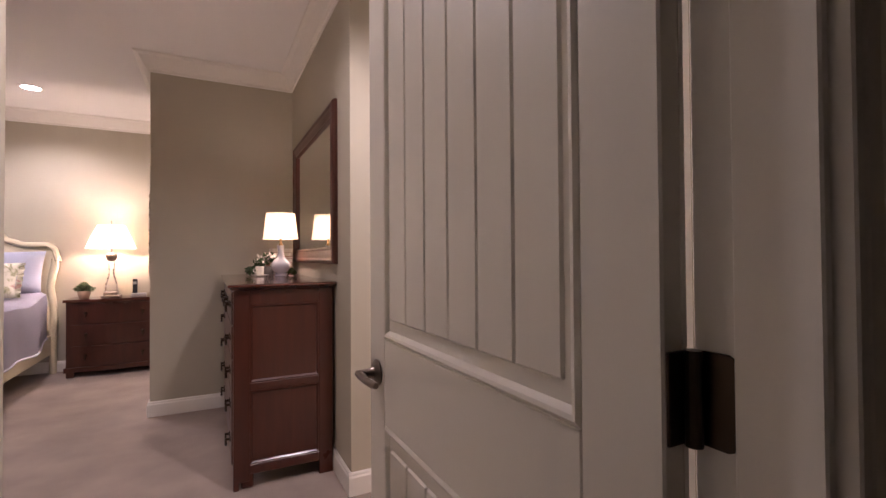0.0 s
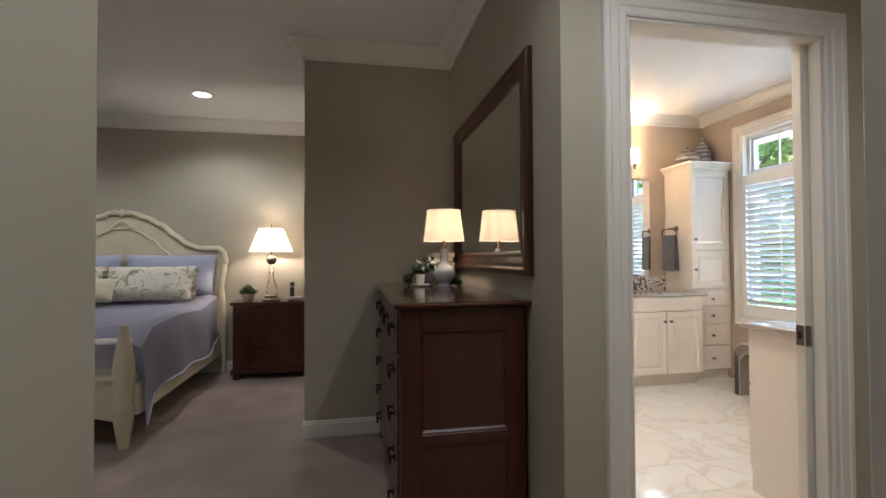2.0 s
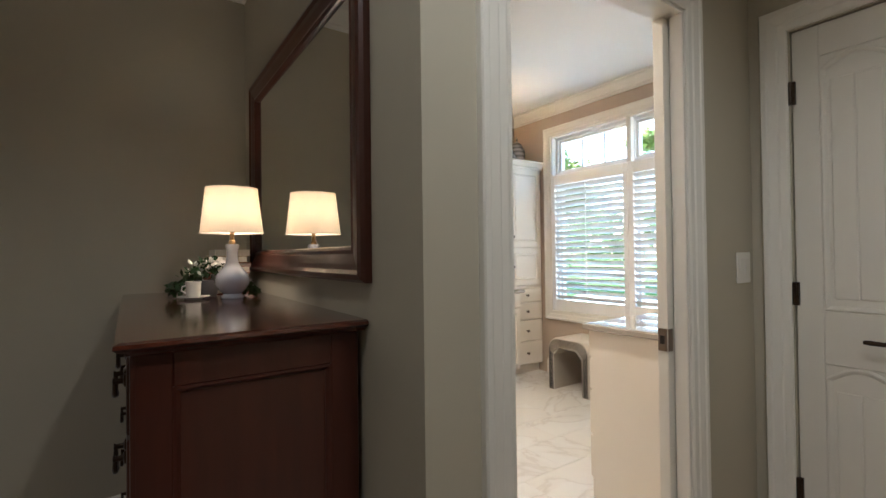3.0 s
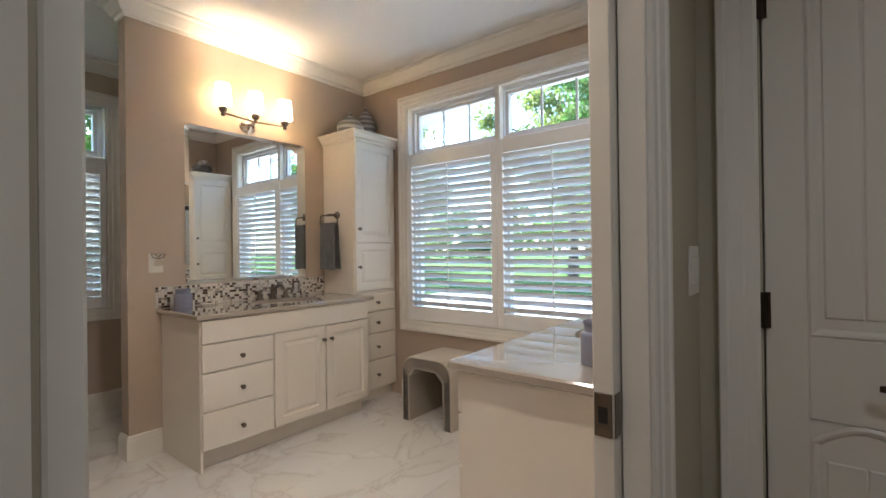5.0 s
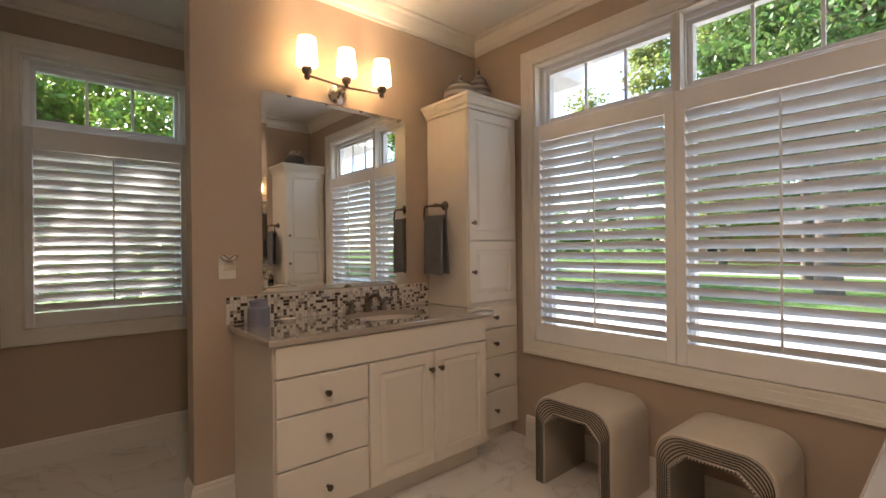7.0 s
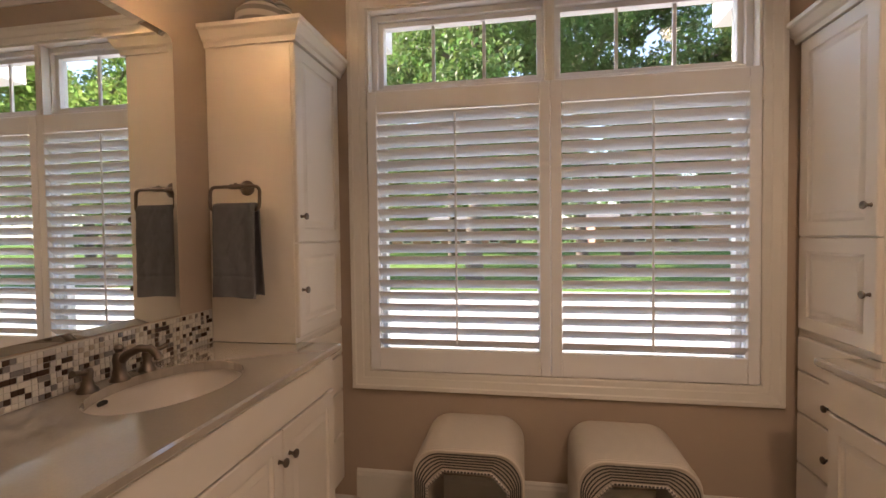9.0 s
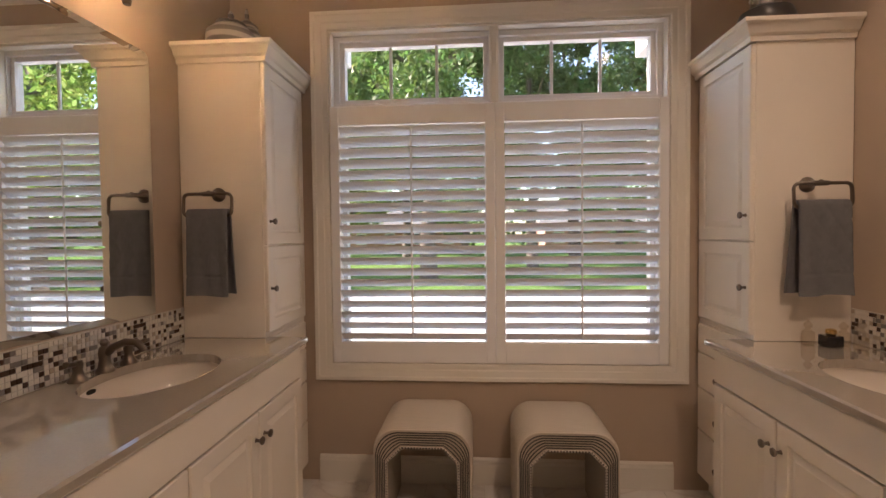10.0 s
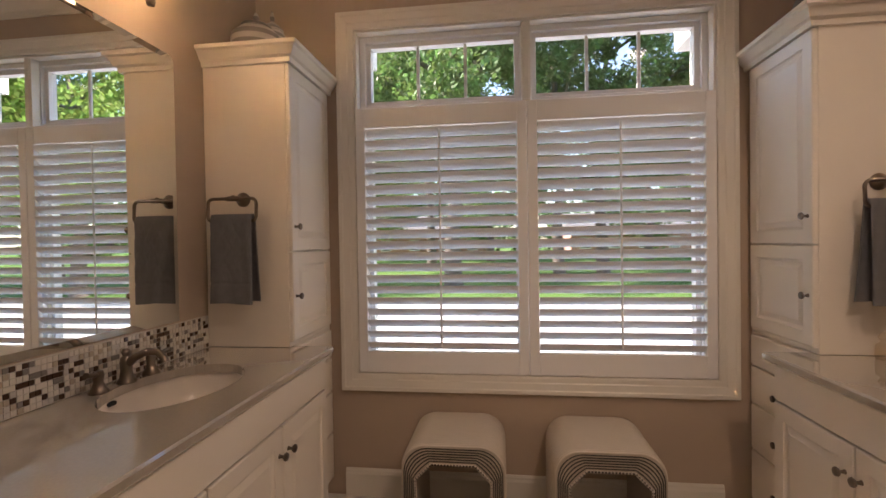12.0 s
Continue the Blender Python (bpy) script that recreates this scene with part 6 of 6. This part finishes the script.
# ---- nightstand ----
def nightstand():
    X0, X1, Y0, Y1, T = -1.245, -0.44, 5.905, 6.285, 0.755
    n = thing("nightstand", (-0.85, 6.1, 0), "dark cherry nightstand with three serpentine drawers", "nightstand")
    wav = lambda x: 0.022 * math.sin((x - X0) / (X1 - X0) * 2 * math.pi * 1.5 + 0.4)
    N = 24
    front = [(X0 + (X1 - X0) * k / N) for k in range(N + 1)]

    def slab(z0, z1, out, name, mat_, rnd=0.0):
        bm = bmesh.new()
        pts = [(x - (out if k == 0 else -out if k == N else 0), Y0 + wav(x) * 0.8 - out) for k, x in enumerate(front)] + [(X1 + out, Y1), (X0 - out, Y1)]
        prism(bm, pts, PLAN, z0, z1)
        if rnd:
            es = [e for e in bm.edges if abs(e.verts[0].co.z - e.verts[1].co.z) < 1e-6 and e.calc_face_angle(0) > 1]
            bmesh.ops.bevel(bm, geom=es, offset=rnd, segments=2, affect="EDGES")
        return part(name, bm, mat_, n)
    slab(0.085, T, 0.0, "carcass", CHERRY)
    slab(T, T + 0.028, 0.022, "top", CHERRY_TOP, 0.007)
    slab(0.055, 0.10, 0.016, "base_moulding", CHERRY, 0.008)
    for x in (X0 + 0.0, X1 - 0.07):
        for y in (Y0 + 0.0, Y1 - 0.08):
            part("foot", boxes((x, x + 0.07, y, y + 0.07, 0.0, 0.056), bevel=0.01, seg=2), CHERRY, n)
    for z0, z1 in ((0.545, 0.735), (0.330, 0.525), (0.115, 0.310)):
        bm = bmesh.new()
        xs = [X0 + 0.045 + (X1 - X0 - 0.09) * k / N for k in range(N + 1)]
        pts = [(x, Y0 + wav(x) * 0.8 - 0.010) for x in xs] + [(x, Y0 + wav(x) * 0.8 + 0.01) for x in xs[::-1]]
        prism(bm, pts, PLAN, z0, z1)
        dr = part("drawer", bm, CHERRY, n)
        for x in (X0 + 0.16, X1 - 0.16):
            bm = bmesh.new()
            yy = Y0 + wav(x) * 0.8 - 0.010
            spun(bm, [(0, 0), (0.018, 0), (0.012, 0.006), (0.006, 0.012), (0.012, 0.02), (0.010, 0.026), (0, 0.028)], (x, yy, (z0 + z1) / 2), (0, -1, 0), 12)
            tube(bm, [(x, yy - 0.016, (z0 + z1) / 2), (x, yy - 0.018, (z0 + z1) / 2 - 0.03), (x, yy - 0.016, (z0 + z1) / 2 - 0.045)], [0.004, 0.007, 0.004], 8)
            part("drop_pull", bm, BRONZE, dr, "dark drop pull", True)


nightstand()
NT = 0.7835
nl = thing("bedside_lamp", (NIGHT_LAMP[0], NIGHT_LAMP[1], NT), "bronze bedside lamp with a pale tapered shade, lit", "lamp")
lx, ly = NIGHT_LAMP[0], NIGHT_LAMP[1]
bm = boxes((lx - 0.085, lx + 0.085, ly - 0.06, ly + 0.06, NT, NT + 0.022), (lx - 0.062, lx + 0.062, ly - 0.045, ly + 0.045, NT + 0.022, NT + 0.058), bevel=0.005)
part("lamp_foot", bm, PEWTER, nl)
for sg in (-1, 1):
    bm = bmesh.new()
    tube(bm, [(lx + sg * w, ly, NT + 0.058 + 0.34 * k / 8) for k, w in enumerate((0.050, 0.052, 0.046, 0.034, 0.022, 0.018, 0.020, 0.025, 0.030))], 0.0065, 8)
    part("lamp_stem", bm, NICKEL, nl, "", True)
bm = bmesh.new()
lathe(bm, [(0.052 * math.sin(math.pi * k / 14), -0.052 * math.cos(math.pi * k / 14)) for k in range(15)], lx, ly, 1.215, 24)
part("lamp_ball", bm, PEWTER, nl, "round metal ball", True)
bm = bmesh.new()
lathe(bm, [(0, 0), (0.009, 0), (0.009, 0.08), (0.016, 0.085), (0.016, 0.115), (0, 0.115)], lx, ly, 1.265, 12)
lathe(bm, [(0, 0), (0.004, 0), (0.004, 0.03), (0.010, 0.04), (0.006, 0.055), (0, 0.06)], lx, ly, 1.545, 10)
part("lamp_finial", bm, PEWTER, nl, "", True)
bm = bmesh.new()
ring_pts = lambda hx, hy, z: [bm.verts.new((lx + sx * hx + ox * 0.02 * -sx, ly + sy * hy + oy * 0.02 * -sy, z)) for sx, sy, ox, oy in ((-1, -1, 0, 1), (-1, -1, 1, 0), (1, -1, 1, 0), (1, -1, 0, 1), (1, 1, 0, 1), (1, 1, 1, 0), (-1, 1, 1, 0), (-1, 1, 0, 1))]
ra, rb2, rc2, rd = ring_pts(0.208, 0.135, 1.302), ring_pts(0.115, 0.085, 1.548), ring_pts(0.1135, 0.0835, 1.548), ring_pts(0.2065, 0.1335, 1.302)
for a, b in ((ra, rb2), (rb2, rc2), (rc2, rd), (rd, ra)):
    for k in range(8):
        bm.faces.new((a[k], a[(k + 1) % 8], b[(k + 1) % 8], b[k]))
part("shade", bm, SHADE2, nl, "pale pleated shade, glowing")
np_ = thing("potted_herb", (-1.13, 6.07, NT), "small green herb in a stone pot", "plant")
bm = bmesh.new()
lathe(bm, [(0, 0), (0.036, 0), (0.048, 0.02), (0.056, 0.055), (0.050, 0.075), (0.046, 0.075), (0.044, 0.06), (0, 0.06)], -1.13, 6.07, NT, 18)
part("pot", bm, TERRA, np_, "", True)
leaves("foliage", [(-1.13, 6.07, 0.885), (-1.18, 6.07, 0.88), (-1.08, 6.07, 0.88), (-1.13, 6.04, 0.92)], [0.06, 0.045, 0.045, 0.045], 420, 0.014, HERB, np_, 41)
ph = thing("telephone", (-0.64, 6.05, NT), "dark cordless telephone standing in its base", "telephone")
part("phone_base", boxes((-0.72, -0.58, 6.0, 6.12, NT, NT + 0.035), bevel=0.008, seg=2), SILVER, ph)
bm = boxes((-0.712, -0.668, 6.075, 6.105, NT + 0.033, NT + 0.19), bevel=0.008, seg=2)
hs = part("handset", bm, PHONE, ph)
part("display", boxes((-0.705, -0.675, 6.0725, 6.0755, NT + 0.13, NT + 0.16)), SILVER, hs)
pf = thing("picture_frame", (-0.45, 6.29, 1.05), "slim pale framed picture on the wall", "picture")
part("picture_moulding", boxes((-0.585, -0.565, 6.275, 6.298, 1.02, 1.95), (-0.565, -0.38, 6.275, 6.298, 1.02, 1.04), (-0.565, -0.38, 6.275, 6.298, 1.93, 1.95), bevel=0.003), NICKEL, pf)
part("picture_sheet", boxes((-0.565, -0.38, 6.288, 6.297, 1.04, 1.93)), CREAM, pf)

# ---- small bathroom things ----
def lidded_pot(x, y, z, r, h, label):
    p = thing("lidded_pot", (x, y, z), label, "pot", "pots on the linen tower")
    bm = bmesh.new()
    lathe(bm, [(0, 0), (r * 0.55, 0), (r * 0.8, h * 0.10), (r, h * 0.36), (r * 0.96, h * 0.5), (r * 0.62, h * 0.66), (r * 0.55, h * 0.68), (0, h * 0.68)], x, y, z, 28)
    part("pot_body", bm, POT_BAND, p, "", True)
    bm = bmesh.new()
    lathe(bm, [(0, h * 0.681), (r * 0.62, h * 0.681), (r * 0.60, h * 0.72), (r * 0.3, h * 0.79), (r * 0.10, h * 0.83), (r * 0.13, h * 0.90), (r * 0.05, h), (0, h)], x, y, z, 24)
    part("pot_lid", bm, POT_BAND, p, "", True)


TT = 2.1725
lidded_pot(3.41, 5.145, TT, 0.112, 0.218, "squat grey banded pottery jar with a pointed lid")
lidded_pot(3.602, 5.165, TT, 0.088, 0.322, "taller grey banded pottery jar with a pointed lid")
gp = thing("grey_vase", (3.45, 2.75, TT), "dark grey pottery vase with a pale metal neck", "vase")
bm = bmesh.new()
lathe(bm, [(0, 0), (0.07, 0), (0.105, 0.03), (0.112, 0.07), (0.10, 0.105), (0.065, 0.125), (0, 0.125)], 3.42, 2.74, TT, 28)
part("vase_body", bm, DARKPOT, gp, "", True)
bm = bmesh.new()
lathe(bm, [(0.062, 0.122), (0.058, 0.13), (0.058, 0.165), (0.062, 0.17), (0.056, 0.17), (0.05, 0.13), (0.0, 0.126)], 3.42, 2.74, TT, 28)
part("vase_neck", bm, NICKEL, gp, "brushed metal neck", True)


def candle_jar(x, y, r, h):
    j = thing("candle_jar", (x, y, 0.8805), "blue grey glass candle jar on the worktop", "candle", "candle jars")
    bm = bmesh.new()
    lathe(bm, [(0, 0), (r * 0.96, 0), (r, h * 0.04), (r, h * 0.66), (r * 0.97, h * 0.71), (r * 0.90, h * 0.745), (r * 0.80, h * 0.76), (r * 0.80, h * 0.91), (r * 0.87, h * 0.93), (r * 0.87, h), (r * 0.80, h), (r * 0.68, h * 0.92), (r * 0.68, h * 0.6), (0, h * 0.6)], x, y, 0.8805, 32)
    part("jar_glass", bm, BLUEJAR, j, "", True)
    bm = bmesh.new()
    lathe(bm, [(0, h * 0.601), (r * 0.67, h * 0.601), (r * 0.66, h * 0.64), (0, h * 0.64)], x, y, 0.8805, 24)
    part("wax", bm, CHINA, j, "", True)


candle_jar(2.222, 2.648, 0.057, 0.126)
candle_jar(2.115, 5.225, 0.052, 0.118)
sd = thing("soap_dish", (2.25, 5.22, 0.88), "small pale soap dish", "dish")
bm = bmesh.new()
lathe(bm, [(0, 0), (0.032, 0), (0.045, 0.012), (0.043, 0.014), (0.03, 0.006), (0, 0.006)], 2.26, 5.22, 0.8805, 22, sy=0.7)
part("dish", bm, CHINA, sd, "", True)
pb = thing("perfume_bottle", (3.17, 2.66, 0.88), "square black perfume bottle with a gold cap", "bottle", "perfume bottles")
part("bottle", boxes((3.145, 3.200, 2.605, 2.665, 0.8805, 0.925), bevel=0.006, seg=2), BLACKGL, pb)
bm = bmesh.new()
lathe(bm, [(0, 0), (0.014, 0), (0.019, 0.008), (0.017, 0.022), (0, 0.027)], 3.172, 2.635, 0.9255, 18)
part("cap", bm, GOLD, pb, "rounded gold cap", True)
for bx, by, bh in ((3.20, 2.70, 0.10), (3.19, 2.575, 0.095), (3.12, 2.565, 0.12)):
    cb = thing("perfume_bottle", (bx, by, 0.88), "clear glass perfume bottle with a pointed stopper", "bottle", "perfume bottles")
    bm = bmesh.new()
    lathe(bm, [(0, 0), (0.02, 0), (0.024, 0.01), (0.022, bh * 0.5), (0.009, bh * 0.62), (0.009, bh * 0.7), (0, bh * 0.7)], bx, by, 0.8805, 16)
    part("bottle", bm, CLEAR, cb, "", True)
    bm = bmesh.new()
    lathe(bm, [(0, bh * 0.701), (0.012, bh * 0.705), (0.016, bh * 0.8), (0.006, bh * 0.95), (0, bh)], bx, by, 0.8805, 14)
    part("stopper", bm, CLEAR, cb, "", True)
ol = thing("wall_outlet", (2.0, YA, 1.16), "white outlet with an angel shaped night light", "outlet")
part("plate", boxes((1.955, 2.035, YA - 0.006, YA - 0.0005, 1.105, 1.222), bevel=0.002), PLASTIC, ol)
bm = bmesh.new()
lathe(bm, [(0, 0), (0.030, 0.004), (0.020, 0.04), (0.010, 0.055), (0, 0.056)], 2.00, YA - 0.03, 1.145, 14, sy=0.6)
lathe(bm, [(0.013 * math.sin(math.pi * k / 8), 0.068 - 0.013 * math.cos(math.pi * k / 8)) for k in range(9)], 2.00, YA - 0.03, 1.145, 12)
nlt = part("night_light", bm, CLEAR, ol, "clear glass angel night light", True)
bm = bmesh.new()
for sg in (-1, 1):
    tube(bm, [(2.0, YA - 0.028, 1.20), (2.0 + sg * 0.022, YA - 0.026, 1.222), (2.0 + sg * 0.040, YA - 0.025, 1.218), (2.0 + sg * 0.028, YA - 0.026, 1.198), (2.0, YA - 0.028, 1.19)], 0.003, 6)
part("wing", bm, PEWTER, nlt)
bk = thing("wicker_basket", (1.30, 4.86, 0), "dark woven waste basket on the tile", "basket")
bm = bmesh.new()
for k in range(16):
    z = 0.012 + 0.0185 * k
    f = 0.80 + 0.20 * k / 16
    pts = []
    for q in range(44):
        an = 2 * math.pi * q / 44
        c, s_ = math.cos(an), math.sin(an)
        m = (abs(c) ** 5 + abs(s_) ** 5) ** -0.2
        wob = 0.004 * (1 if (q + k) % 2 else -1)
        pts.append((1.30 + (0.115 * f + wob) * c * m, 4.86 + (0.10 * f + wob) * s_ * m, z))
    tube(bm, pts, 0.0095, 5, closed=True)
part("basket_weave", bm, BASKET, bk, "", True)
part("basket_bottom", boxes((1.215, 1.385, 4.785, 4.935, 0.002, 0.012)), BASKET, bk)
part("basket_liner", boxes((1.235, 1.365, 4.80, 4.92, 0.012, 0.255), bevel=0.02), PLASTIC, bk, "white bin liner")

# ---- mosaic splashbacks ----
def tile_mesh(m, w, h):
    bm = bmesh.new()
    box(bm, 0, w, -0.0035, 0.0035, 0, h, 0.0008)
    bmesh.ops.recalc_face_normals(bm, faces=bm.faces)
    me = bpy.data.meshes.new("tile")
    bm.to_mesh(me)
    bm.free()
    me.materials.append(m)
    return me


def mosaic(wall_y, s, name, singles):
    bs = structure(name, boxes((1.986, 3.254, *sorted((wall_y + s * 0.0005, wall_y + s * 0.005)), 0.8805, 1.018)), GROUT, "mosaic tile splashback with white, brown and grey squares")
    meshes = [tile_mesh(m, 0.0145, 0.0145) for m in TILE_MATS]
    longs = [tile_mesh(m, 0.0305, 0.0145) for m in TILE_MATS]
    rnd = random.Random(77 if s < 0 else 78)
    rest = [bmesh.new() for m in TILE_MATS]
    made = 0
    for r in range(8):
        x = 1.989
        z = 0.8835 + r * 0.0166
        while x < 3.235:
            long = rnd.random() < 0.05
            w = 0.0305 if long else 0.0145
            k = rnd.choices(range(5), (44, 20, 9, 12, 15))[0]
            if singles and x > 2.60 and made < 300:
                ob = new("tile", (longs if long else meshes)[k])
                ob.location = (x, wall_y + s * 0.0055, z)
                ob.parent = bs
                made += 1
            else:
                y = wall_y + s * 0.0055
                box(rest[k], x, x + w, y - 0.0035, y + 0.0035, z, z + 0.0145)
            x += w + 0.0021
    for m, b in zip(TILE_MATS, rest):
        tagged(part("tiles", b, m, bs), kind="stuff")


mosaic(YA, -1, "trim_splashback_1", True)
mosaic(YBW, 1, "trim_splashback_2", False)

# ---- marble floor tiles ----
TW, TH = 0.608, 0.304
cache = {}


def floor_tile(w, h):
    key = (round(w, 3), round(h, 3))
    if key not in cache:
        bm = bmesh.new()
        box(bm, 0, w, 0, h, -0.006, 0.0, 0.0006)
        bmesh.ops.recalc_face_normals(bm, faces=bm.faces)
        me = bpy.data.meshes.new("floor_tile")
        bm.to_mesh(me)
        bm.free()
        me.materials.append(MARBLE)
        cache[key] = me
    return cache[key]


row, y = 0, 2.445
while y < 6.5:
    h = min(TH, 6.5 - y)
    x = 0.672 - (0.304 if row % 2 else 0.0)
    while x < XW:
        a, b = max(x, 0.672), min(x + TW, XW)
        if b - a > 0.02:
            ob = new("floor_tile", floor_tile(b - a, h))
            ob.location = (a, y, 0)
            ob.parent = FLOOR
        x += TW + 0.0015
    y += TH + 0.0015
    row += 1
